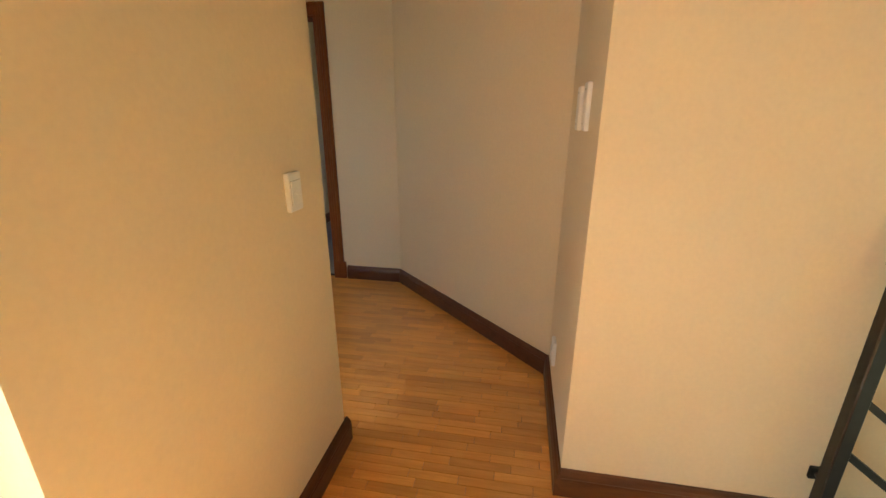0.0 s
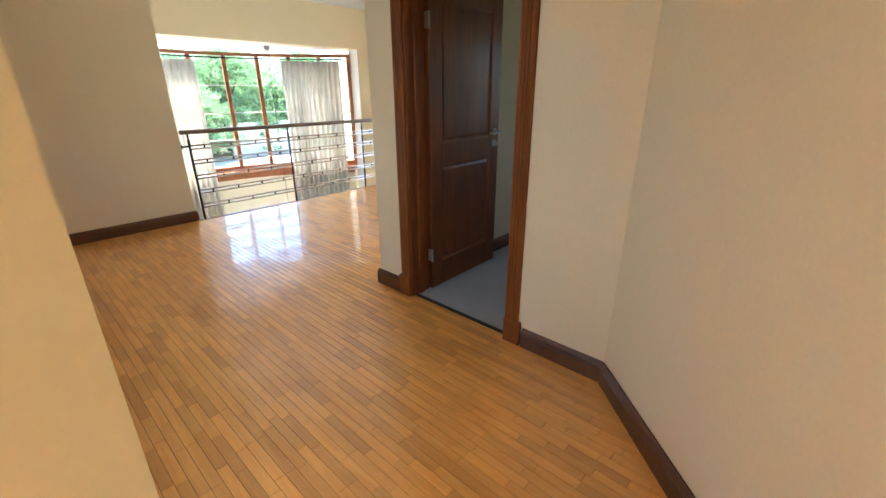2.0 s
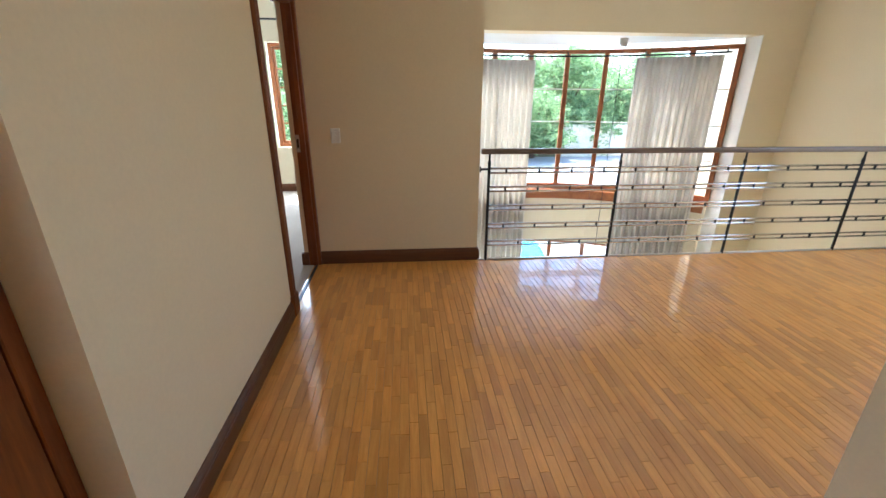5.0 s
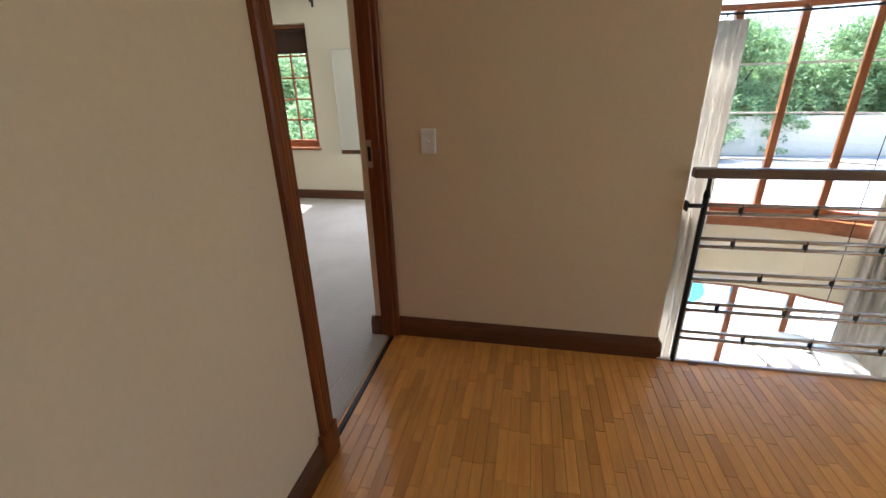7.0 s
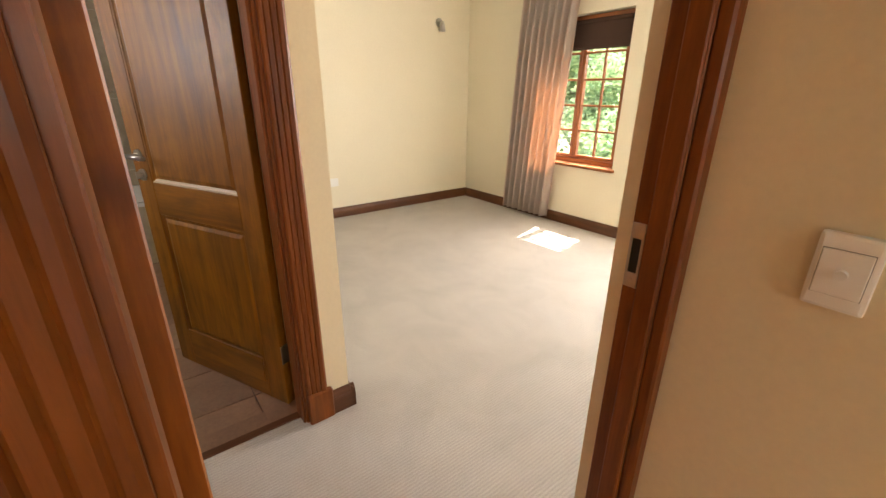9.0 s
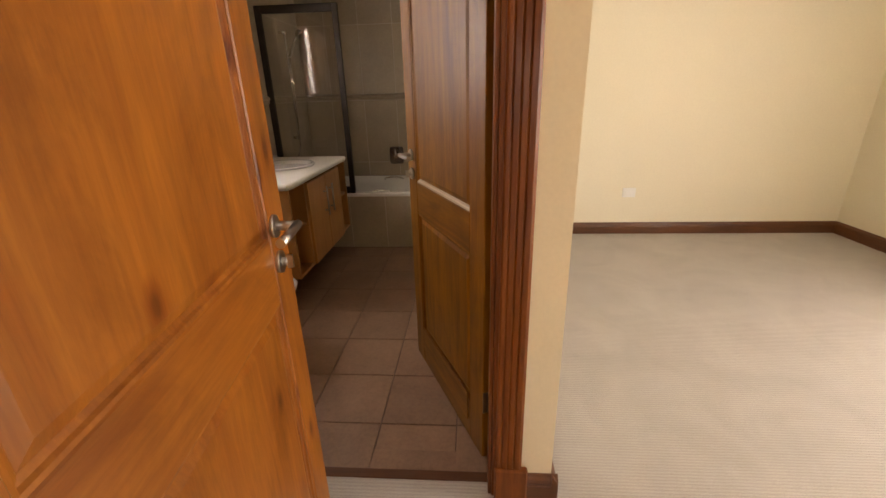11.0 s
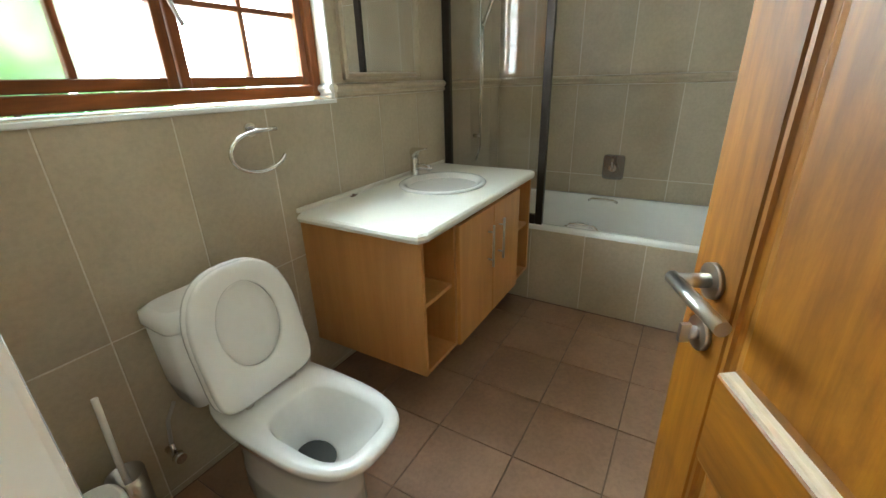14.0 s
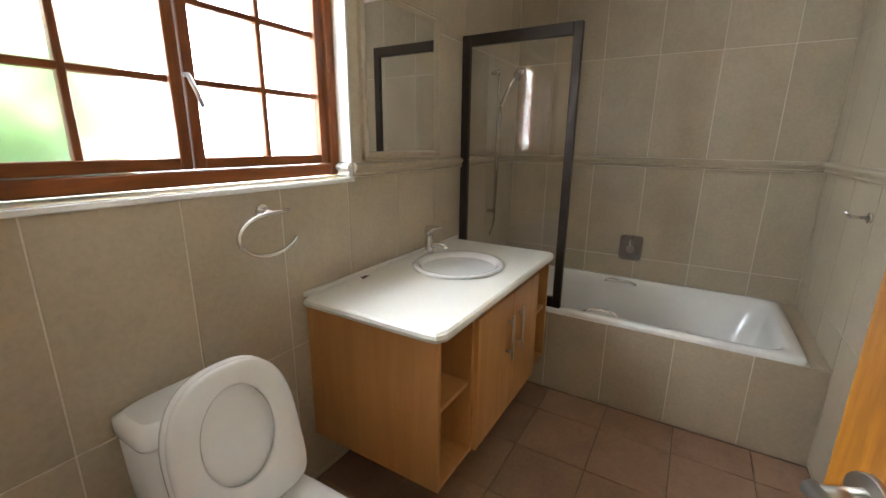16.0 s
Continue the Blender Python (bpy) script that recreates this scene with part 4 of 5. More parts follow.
# ---- stairs and balustrade at the start ----
sr = thing("stair_balustrade", None, "black steel stair balustrade with sloping bars beside the wall", "railing")
for y in (-0.568, -1.45):
    dz = (y + 0.568) * 0.78
    part("post", box(B(), 0.43, 0.47, y - 0.02, y + 0.02, -0.1 + dz, 1.0 + dz, 0.004), M_BLACK, sr)
for k in range(5):
    z = 0.24 + 0.185 * k
    bm = B()
    lp = [(0.438, -0.55, z), (0.462, -0.55, z), (0.462, -0.55, z + 0.028), (0.438, -0.55, z + 0.028)]
    loft(bm, [lp, [(x, -2.3, zz - 1.75 * 0.78) for x, _, zz in lp]], smooth=False)
    part("bar", bm, M_BLACK, sr)
part("handrail", tube(B(), [(0.45, -0.54, 1.02), (0.45, -2.3, 1.02 - 1.76 * 0.78)], 0.024, 12), M_RAILWOOD, sr)
part("wall_bracket", box(cyl(B(), (0.475, -0.60, 0.25), (0.535, -0.60, 0.25), 0.011, n=10), 0.528, 0.5395, -0.622, -0.578, 0.228, 0.272), M_BLACK, sr)
st = thing("staircase", None, "wooden stairs that go down from the passage", "stairs")
for k in range(6):
    part("tread", box(B(), -0.9, 0.515, -0.70 - 0.25 * k, -0.42 - 0.25 * k, -0.24 - 0.18 * k, -0.19 - 0.18 * k, 0.006), M_TREAD, st)
part("stringer", box(B(), -0.94, -0.905, -2.0, -0.42, -1.4, -0.25), M_TREAD, st)

# ---- glazed doors to the courtyard ----
def sash_panel(parent, name, x, y0, y1, z0, z1, stile, rail0, rail1, mat=None):
    mat = mat or M_FRAME
    p = part(name, box(box(B(), x - 0.022, x + 0.022, y0, y0 + stile, z0, z1, 0.004), x - 0.022, x + 0.022, y1 - stile, y1, z0, z1, 0.004), mat, parent)
    part("rail", box(box(B(), x - 0.021, x + 0.021, y0 + stile, y1 - stile, z0, z0 + rail0, 0.004), x - 0.021, x + 0.021, y0 + stile, y1 - stile, z1 - rail1, z1, 0.004), M_FRAME_X, p)
    part("glazing_bead", box(box(B(), x + 0.006, x + 0.028, y0 + stile, y1 - stile, z0 + rail0, z0 + rail0 + 0.016, 0.003), x + 0.006, x + 0.027, y1 - stile - 0.014, y1 - stile, z0 + rail0, z1 - rail1, 0.003), mat, p)
    g = part("pane", box(B(), x - 0.003, x + 0.003, y0 + stile, y1 - stile, z0 + rail0, z1 - rail1), M_GLASS, p)
    g.visible_shadow = False
    return p


w5 = thing("window_5", None, "red-brown timber glazed sliding door to the courtyard", "glazed door", kind="structure")
part("frame", box(B(), 0.405, 0.515, 3.335, 3.388, 0.0, 2.12, 0.004), M_FRAME, w5)
part("frame", box(B(), 0.405, 0.515, 1.302, 1.355, 0.0, 2.12, 0.004), M_FRAME, w5)
part("frame", box(B(), 0.405, 0.515, 1.355, 3.335, 2.07, 2.12, 0.004), M_TRIM_Y, w5)
part("track", box(B(), 0.40, 0.508, 1.355, 3.335, -0.02, 0.014, 0.003), M_TRIM_Y, w5)
pa = sash_panel(w5, "sash", 0.488, 2.41, 3.333, 0.016, 2.068, 0.14, 0.28, 0.10)
pb = sash_panel(w5, "sash", 0.437, 1.357, 2.50, 0.016, 2.068, 0.11, 0.28, 0.10)
for x, d in ((0.51, 1), (0.466, -1)):
    bm = tube(B(), [(x, 3.275, 1.11), (x + d * 0.035, 3.275, 1.115), (x + d * 0.042, 3.275, 1.16), (x + d * 0.042, 3.275, 1.27), (x + d * 0.035, 3.275, 1.325), (x, 3.275, 1.33)], 0.008)
    part("pull_handle", bm, M_STEEL, pa, "bent steel pull handle")
bm = cyl(B(), (0.509, 3.28, 0.985), (0.516, 3.28, 0.985), 0.014, n=14)
cyl(bm, (0.516, 3.28, 0.985), (0.545, 3.28, 0.985), 0.004, n=8)
part("key", bm, M_STEEL, pa)
part("key_tag", box(B(), 0.534, 0.542, 3.266, 3.294, 0.925, 0.984, 0.004), M_RED, pa, "small red key tag")
w6 = thing("window_6", None, "red-brown timber glazed door beside the passage", "glazed door", kind="structure")
for x0, x1 in ((-0.421, -0.373), (-1.998, -1.95)):
    part("frame", box(B(), x0, x1, 1.215, 1.298, 0.0, 2.1, 0.004), M_FRAME, w6)
part("frame", box(box(B(), -1.95, -0.421, 1.215, 1.298, 2.05, 2.1, 0.004), -1.95, -0.421, 1.215, 1.298, -0.02, 0.05, 0.004), M_FRAME_X, w6)
part("mullion", box(B(), -1.25, -1.19, 1.225, 1.29, 0.05, 2.05, 0.004), M_FRAME, w6)
for x0, x1 in ((-1.95, -1.25), (-1.19, -0.421)):
    g = part("pane", box(B(), x0, x1, 1.253, 1.258, 0.05, 2.05), M_GLASS, w6)
    g.visible_shadow = False

# ---- courtyard ----
def blade_plant(bm, base, n, length, width, rnd, lift=0.7, room=None):
    for i in range(n):
        a = i * 2.4 + rnd.uniform(-.3, .3)
        el = rnd.uniform(0.05, 1.2) * lift
        ln = length * rnd.uniform(0.6, 1.1)
        d = Vector((math.cos(a), math.sin(a), 0))
        side = Vector((-math.sin(a), math.cos(a), 0))
        prev = None
        for k in range(6):
            t = k / 5
            p = Vector(base) + d * (ln * t * math.cos(el)) + Vector((0, 0, ln * (t * math.sin(el) - 0.35 * t * t)))
            if room:
                p = Vector((max(room[0], min(room[1], p.x)), min(room[2], p.y), p.z))
            w = width * (0.5 + 1.4 * t) * (1 - t) ** 0.7 + 0.002
            row = [bm.verts.new(p - side * w), bm.verts.new(p + Vector((0, 0, -w * 0.5))), bm.verts.new(p + side * w)]
            if prev:
                for q in range(2):
                    bm.faces.new((prev[q], prev[q + 1], row[q + 1], row[q]))
            prev = row
    return bm


rnd = random.Random(4)
solid("courtyard_platform", box(B(), -0.525, 0.40, 3.45, 4.438, -3.0, -0.45, 0.01), M_PAVE, "pale raised platform in the courtyard", "platform")
sd = thing("slatted_stand", None, "dark slatted timber plant stand on the courtyard platform", "plant stand")
for k in range(8):
    part("slat", box(B(), -0.42, 0.26, 3.86, 3.885, -0.40 + 0.118 * k, -0.325 + 0.118 * k, 0.004), M_TREAD, sd)
for x in (-0.40, -0.09, 0.20):
    part("upright", box(B(), x, x + 0.03, 3.886, 3.93, -0.45, 0.56, 0.003), M_TREAD, sd)
part("top_board", box(B(), -0.44, 0.28, 3.84, 4.36, 0.56, 0.59, 0.004), M_TREAD, sd)
for x in (-0.42, 0.23):
    part("leg", box(B(), x, x + 0.03, 4.30, 4.34, -0.45, 0.56, 0.003), M_TREAD, sd)
for (px, py, nb, ln) in ((0.06, 4.05, 46, 0.85), (-0.28, 4.08, 40, 0.95)):
    pt = thing("pot_plant", pose(px, py, 0.89), "spiky green plant in a woven grey basket on the stand", "plant", "courtyard plants")
    part("basket", loft(B(), [rounded(0, 0, 0.28, 0.28, -0.30, 2, 20), rounded(0, 0, 0.33, 0.33, -0.05, 2, 20), rounded(0, 0, 0.34, 0.34, 0.0, 2, 20), rounded(0, 0, 0.31, 0.31, 0.0, 2, 20), rounded(0, 0, 0.30, 0.30, -0.05, 2, 20)]), M_BASKET, pt)
    part("foliage", blade_plant(B(), (0, 0, -0.05), nb, ln, 0.036, rnd, 0.7, (-0.43 - px, 0.33 - px, 4.36 - py)), M_LEAF_B, pt)
sc = thing("courtyard_stair", None, "open timber stairs with steel supports in the courtyard", "stairs")
for k in range(9):
    y, z = 3.15 - 0.2 * k, 0.30 - 0.19 * k
    td = part("tread", box(B(), -0.65, 0.30, y - 0.15, y + 0.13, z - 0.045, z, 0.005), M_TREAD, sc)
    part("support", cyl(B(), (0.24, y, z - 0.045), (0.24, y - 0.08, z - 0.235), 0.022, n=10), M_BLACK, td)
part("stringer", loft(B(), [[(-0.2, 3.3, 0.39), (-0.14, 3.3, 0.39), (-0.14, 3.3, 0.25), (-0.2, 3.3, 0.25)], [(-0.2, 1.4, -1.42), (-0.14, 1.4, -1.42), (-0.14, 1.4, -1.56), (-0.2, 1.4, -1.56)]], smooth=False), M_BLACK, sc)
sh = thing("shrub", pose(-1.45, 2.5, -3.0), "tall leafy green shrub in the courtyard", "shrub")
bm = B()
for a in range(5):
    cyl(bm, (0, 0, 0), (0.35 * math.cos(a * 1.3), 0.3 * math.sin(a * 1.3), 4.3), 0.03, 0.012, 7)
part("stems", bm, M_BARK, sh)
bm = B()
for i in range(1500):
    p = Vector((rnd.gauss(0, 0.34), max(-0.55, min(0.55, rnd.gauss(0, 0.25))), rnd.uniform(2.9, 4.85)))
    q = Euler((rnd.uniform(0, 6), rnd.uniform(0, 6), rnd.uniform(0, 6))).to_matrix()
    vs = [bm.verts.new(p + q @ Vector(c)) for c in ((0, -0.11, 0), (0.045, 0, 0.01), (0, 0.11, 0), (-0.045, 0, 0.01))]
    bm.faces.new(vs)
part("foliage", bm, M_LEAF, sh)

# unseen slab, added to keep direct sun out of the courtyard well
solid("sun_block_slab", box(B(), -0.53, 0.40, 3.554, 4.44, 2.86, 2.98, 0.01), M_WHITE, "white slab added above the courtyard to block the sun", "eave")

# ---- garden ----
bm = B()
vs = [bm.verts.new((200 * math.cos(i * math.pi / 24), 200 * math.sin(i * math.pi / 24), -3.07)) for i in range(48)]
bm.faces.new(vs)
solid("ground", bm, M_LAWN, "lawn and open ground round the house", "ground")
solid("pavement", box(B(), -6, 26, 9.3, 33, -3.2, -3.03), M_PAVE, "pale sunlit paving behind the house", "paving")
solid("water", loft(B(), [rounded(2.9, 15.2, 5.2, 6.0, -3.028, 4, 32), rounded(2.9, 15.2, 5.2, 6.0, -3.02, 4, 32)], smooth=False), M_WATER, "bright blue swimming pool water", "pool")
bm = B()
for lp_o, lp_i in ((rounded(2.9, 15.2, 5.6, 6.4, -2.99, 4, 32), rounded(2.9, 15.2, 5.18, 5.98, -2.99, 4, 32)),):
    dn = [(x, y, -3.03) for x, y, _ in lp_o]
    di = [(x, y, -3.03) for x, y, _ in lp_i]
    loft(bm, [dn, lp_o, lp_i, di], cap0=False, cap1=False, smooth=False)
solid("pool_coping", bm, M_WHITE, "pale pool coping", "pool edge")
gw = solid("garden_wall", box(B(), 13.0, 40.0, 33.2, 33.5, -3.1, -0.75, 0.02), M_GARDENWALL, "low cream painted garden wall", "wall")


def tree_meshes(seed, height, spread):
    r = random.Random(seed)
    tr = B()
    tips = []
    cyl(tr, (0, 0, 0), (0.1, 0.05, height * 0.4), 0.22, 0.14, 9)
    for i in range(13):
        a, t = r.uniform(0, 6.28), r.uniform(0.08, 0.4)
        p0 = Vector((0.1 * t / 0.4, 0.05, height * t))
        p1 = p0 + Vector((math.cos(a) * spread * r.uniform(.3, .8), math.sin(a) * spread * r.uniform(.3, .8), height * r.uniform(0.05, 0.45)))
        cyl(tr, p0, p1, 0.1, 0.03, 6)
        tips.append(p1)
        for j in range(3):
            p2 = p1 + Vector((r.uniform(-1, 1), r.uniform(-1, 1), r.uniform(-.2, 1))) * spread * 0.35
            cyl(tr, p1, p2, 0.03, 0.01, 5)
            tips.append(p2)
    lv, fc = [], []
    for p in tips:
        for _ in range(26):
            c = p + Vector((r.gauss(0, 1), r.gauss(0, 1), r.gauss(0, 0.8))) * spread * 0.2
            for _ in range(14):
                q = c + Vector((r.gauss(0, 1), r.gauss(0, 1), r.gauss(0, 1))) * spread * 0.06
                e = Euler((r.uniform(0, 6), r.uniform(0, 6), r.uniform(0, 6))).to_matrix()
                k = len(lv)
                s = r.uniform(0.7, 1.3)
                lv += [q + e @ Vector(v) * s for v in ((0, -0.12, 0), (0.055, 0, 0.02), (0, 0.12, 0), (-0.055, 0, 0.02))]
                fc.append((k, k + 1, k + 2, k + 3))
    crown = bpy.data.meshes.new("crown")
    crown.from_pydata(lv, [], fc)
    crown.materials.append(M_LEAF)
    return finish(tr, "trunk", M_BARK), crown


kinds = [tree_meshes(s, h, w) for s, h, w in ((1, 8.0, 2.6), (2, 10.0, 3.0), (3, 6.0, 2.4))]
spots = [(7.5, 34.5, 2), (15.5, 35, 2), (19, 36, 0), (24.5, 35.5, 2), (30, 36, 0), (4, 34, 0), (6, 36, 1), (10, 38, 0), (14, 36.5, 1), (18, 40, 0), (22, 37, 1), (27, 39, 0), (33, 42, 1), (2, 38, 0), (12, 44, 1), (20, 46, 1), (29, 47, 1), (38, 46, 0),
         (10.5, 32.5, 2), (-3.5, 20.5, 2), (-8.5, 22, 0), (-1.2, 21.5, 2), (-12, 24, 1), (-5.5, 26, 1), (0.0, 27.5, 0), (-6.0, 19.5, 2)]
for i, (x, y, k) in enumerate(spots):
    t = thing("tree", pose(x, y, -3.07, 0, 0, i * 77) @ Matrix.Diagonal((1, 1, 0.86, 1)), "broad leafy green garden tree", "tree", "garden trees")
    for nm, me in zip(("trunk", "crown"), kinds[k]):
        o = new(nm, me)
        o.parent = t


# ---- bedroom ----
def line_path(x0a, x1a, x0b, x1b, y):
    def p(s, v):
        return (x0a + (x1a - x0a) * s + ((x0b - x0a) * (1 - s) + (x1b - x1a) * s) * v, y), (0, -1)
    return p


curtain("curtain", line_path(-2.47, -1.76, -2.60, -1.93, 8.84), 0.05, 2.39, 8, 0.035, M_CURTAIN_G, "grey taupe eyelet curtain hanging beside the bedroom window", 2.33)
rd = thing("curtain_rod", None, "straight black metal curtain rod above the bedroom window", "curtain rod")
part("rod", cyl(B(), (-2.56, 8.84, 2.335), (0.05, 8.84, 2.335), 0.0125, n=12), M_BLACK, rd)
for x in (-2.57, 0.06):
    part("finial", loft(B(), [[(x + dx, 8.84 + r * math.cos(a), 2.335 + r * math.sin(a)) for a in [k * math.pi / 6 for k in range(12)]] for dx, r in ((-0.03, 0.012), (-0.02, 0.024), (0, 0.028), (0.02, 0.024), (0.03, 0.012))]), M_BLACK, rd)
for x in (-2.5, -1.13):
    part("bracket", tube(box(B(), x - 0.012, x + 0.012, 8.92, 8.931, 2.22, 2.36), [(x, 8.925, 2.26), (x, 8.87, 2.27), (x, 8.84, 2.315)], 0.008, 8), M_BLACK, rd)
for i in range(16):
    x = -2.45 + 0.68 * (i + 0.5) / 16
    part("eyelet", cyl(B(), (x - 0.003, 8.84, 2.335), (x + 0.003, 8.84, 2.335), 0.026, n=14), M_STEEL, rd)
bl = thing("window_blind", None, "dark brown cloth blind drawn partly down in the bedroom window", "blind")
part("cloth", box(B(), -2.29, -1.30, 8.985, 8.993, 1.775, 2.0, 0.002), M_BLIND, bl)
part("bottom_bar", box(B(), -2.29, -1.30, 8.98, 8.998, 1.757, 1.777, 0.004), M_BLIND, bl)
part("roller", cyl(B(), (-2.29, 8.99, 2.005), (-1.30, 8.99, 2.005), 0.02, n=14), M_BLIND, bl)
mr = thing("wall_mirror", None, "narrow tall mirror in a thin cream frame on the bedroom wall", "mirror")
mx0, mx1, mz0, mz1 = -0.97, -0.67, 0.575, 1.785
part("glass", box(B(), mx0 + 0.012, mx1 - 0.012, 8.912, 8.918, mz0 + 0.012, mz1 - 0.012), M_MIRROR, mr)
part("backing", box(B(), mx0 + 0.004, mx1 - 0.004, 8.918, 8.93, mz0 + 0.004, mz1 - 0.004), M_PLASTIC, mr)
for x0, x1, z0, z1 in ((mx0, mx0 + 0.014, mz0, mz1), (mx1 - 0.014, mx1, mz0, mz1), (mx0 + 0.014, mx1 - 0.014, mz0, mz0 + 0.014), (mx0 + 0.014, mx1 - 0.014, mz1 - 0.014, mz1)):
    part("frame_strip", box(B(), x0, x1, 8.904, 8.93, z0, z1, 0.002), M_COUNTER, mr)
part("bottom_rail", box(B(), mx0 + 0.014, mx1 - 0.014, 8.905, 8.9115, mz0 + 0.014, mz0 + 0.06), M_TRIM_X, mr, "dark wooden strip along the bottom")
wl = thing("wall_light", pose(-3.44, 8.45, 2.13), "small grey metal wall light in the bedroom", "wall light")
part("back_plate", cyl(B(), (0, 0, 0), (0.015, 0, 0), 0.045, n=18), M_STEEL, wl)
part("arm", tube(B(), [(0.012, 0, 0), (0.06, 0, 0.01), (0.075, 0, -0.03)], 0.008, 8), M_STEEL, wl)
part("shade", loft(B(), [[(0.075 + r * math.cos(a), r * math.sin(a), z) for a in [k * math.pi / 8 for k in range(16)]] for r, z in ((0.018, 0.0), (0.026, -0.03), (0.038, -0.10), (0.034, -0.10), (0.02, -0.03))]), M_STEEL, wl)

# ---- bathroom ----
WX, EX, NY, SY = -3.948, -0.685, 5.638, 3.774


def tile_run(parent, axis, c, sgn, a_lines, z_lines, holes=(), material=None):
    """Wall tiles in a plane; each tile is proud of the wall by its own thickness."""
    cache = {}
    j = 0.0021
    for a0, a1 in zip(a_lines, a_lines[1:]):
        for z0, z1 in zip(z_lines, z_lines[1:]):
            pieces = [(a0, a1, z0, z1)]
            for h0, h1, g0, g1 in holes:
                nxt = []
                for p0, p1, q0, q1 in pieces:
                    if p1 <= h0 or p0 >= h1 or q1 <= g0 or q0 >= g1:
                        nxt.append((p0, p1, q0, q1))
                        continue
                    if q0 < g0:
                        nxt.append((p0, p1, q0, g0))
                    if q1 > g1:
                        nxt.append((p0, p1, g1, q1))
                    m0, m1 = max(q0, g0), min(q1, g1)
                    if p0 < h0:
                        nxt.append((p0, h0, m0, m1))
                    if p1 > h1:
                        nxt.append((h1, p1, m0, m1))
                pieces = nxt
            for p0, p1, q0, q1 in pieces:
                w, h = p1 - p0 - 2 * j, q1 - q0 - 2 * j
                if w < 0.012 or h < 0.012:
                    continue
                key = (round(w, 4), round(h, 4))
                if key not in cache:
                    bm = B()
                    if axis == 'x':
                        box(bm, -0.004, 0.004, -w / 2, w / 2, -h / 2, h / 2, 0.0012)
                    else:
                        box(bm, -w / 2, w / 2, -0.004, 0.004, -h / 2, h / 2, 0.0012)
                    cache[key] = finish(bm, "tile", material or M_WTILE)
                o = new("tile", cache[key])
                o.parent = parent
                am, zm = (p0 + p1) / 2, (q0 + q1) / 2
                o.location = (c - sgn * 0.004, am, zm) if axis == 'x' else (am, c - sgn * 0.004, zm)


def lines(lo, hi, start, stepv):
    out = [lo]
    k = math.ceil((lo - start) / stepv + 1e-6)
    while start + k * stepv < hi - 0.01:
        v = start + k * stepv
        if v > lo + 0.01:
            out.append(v)
        k += 1
    return out + [hi]


ZL = [0.0, 0.027, 0.658, 1.29]
ZU = [1.35, 1.984, 2.618]
tw = thing("tile_lining", None, "beige ceramic wall tiles with pale grout and a moulded dado", "tiles", kind="structure")
win_hole = (-2.14, -0.93, 1.29, 2.14)
for zl in (ZL, ZU):
    tile_run(tw, 'x', WX, 1, lines(SY, NY, 5.391, 0.3365), zl)
    tile_run(tw, 'y', NY, -1, lines(WX, EX, -3.07, 0.3365), zl)
    tile_run(tw, 'y', SY, 1, lines(WX, EX, -1.77, 0.3365), zl, [win_hole])
    tile_run(tw, 'x', EX, -1, lines(SY, 4.747, 4.40, 0.3365), zl)
g = [B() for _ in range(4)]
box(g[0], -3.958, WX - 0.0018, SY, NY, 0.001, 2.617)
box(g[1], WX, EX, NY + 0.0018, 5.648, 0.001, 2.617)
for q in ((WX, -2.14, 0.001, 2.617), (-0.93, EX, 0.001, 2.617), (-2.14, -0.93, 0.001, 1.27), (-2.14, -0.93, 2.14, 2.617)):
    box(g[2], q[0], q[1], 3.7625, SY - 0.0018, q[2], q[3])
box(g[3], EX + 0.0018, -0.6705, SY, 4.742, 0.001, 2.617)
for bmg in g:
    part("grout", bmg, M_GROUT, tw)
DADO = [(0, 0), (0.012, 0.002), (0.017, 0.010), (0.011, 0.016), (0.012, 0.024), (0.022, 0.034), (0.024, 0.044), (0.018, 0.052), (0.010, 0.056), (0, 0.059)]
part("dado", profile_run(B(), DADO, (WX, SY, 1.2905), (WX, NY, 1.2905), (1, 0, 0)), M_WTILE, tw)
part("dado", profile_run(B(), DADO, (WX, NY, 1.2905), (EX, NY, 1.2905), (0, -1, 0)), M_WTILE, tw)
part("dado", profile_run(B(), DADO, (WX, SY, 1.2905), (-2.14, SY, 1.2905), (0, 1, 0)), M_WTILE, tw)
part("dado", profile_run(B(), DADO, (-0.93, SY, 1.2905), (EX, SY, 1.2905), (0, 1, 0)), M_WTILE, tw)
part("dado", profile_run(B(), DADO, (EX, SY, 1.2905), (EX, 4.748, 1.2905), (-1, 0, 0)), M_WTILE, tw)
# pale edge of the tiling beside the door
part("tile_edge", box(box(B(), -0.768, -0.674, 4.690, 4.744, 0.0, 1.285, 0.008, 2), -0.768, -0.674, 4.690, 4.744, 1.355, 2.61, 0.008, 2), M_PORC, tw, "pale tiled edge beside the door frame")
part("dado_end", loft(B(), [[(-0.762 - d, 4.680 - 0.0, 1.285 + h) for d, h in DADO] + [(-0.674, 4.680, 1.344), (-0.674, 4.680, 1.285)], [(-0.762 - d, 4.752, 1.285 + h) for d, h in DADO] + [(-0.674, 4.752, 1.344), (-0.674, 4.752, 1.285)]], smooth=False), M_PORC, tw)
part("reveal_tile", box(B(), -2.1399, -2.132, 3.71, 3.772, 1.29, 2.14), M_PORC, tw, "white tiled window reveal")
part("reveal_dado", profile_run(B(), DADO, (-2.1315, 3.708, 1.2905), (-2.1315, 3.776, 1.2905), (1, 0, 0)), M_PORC, tw)

# floor tiles
ft = thing("floor_tiles", None, "terracotta brown ceramic floor tiles with dark joints", "tiles", kind="structure")
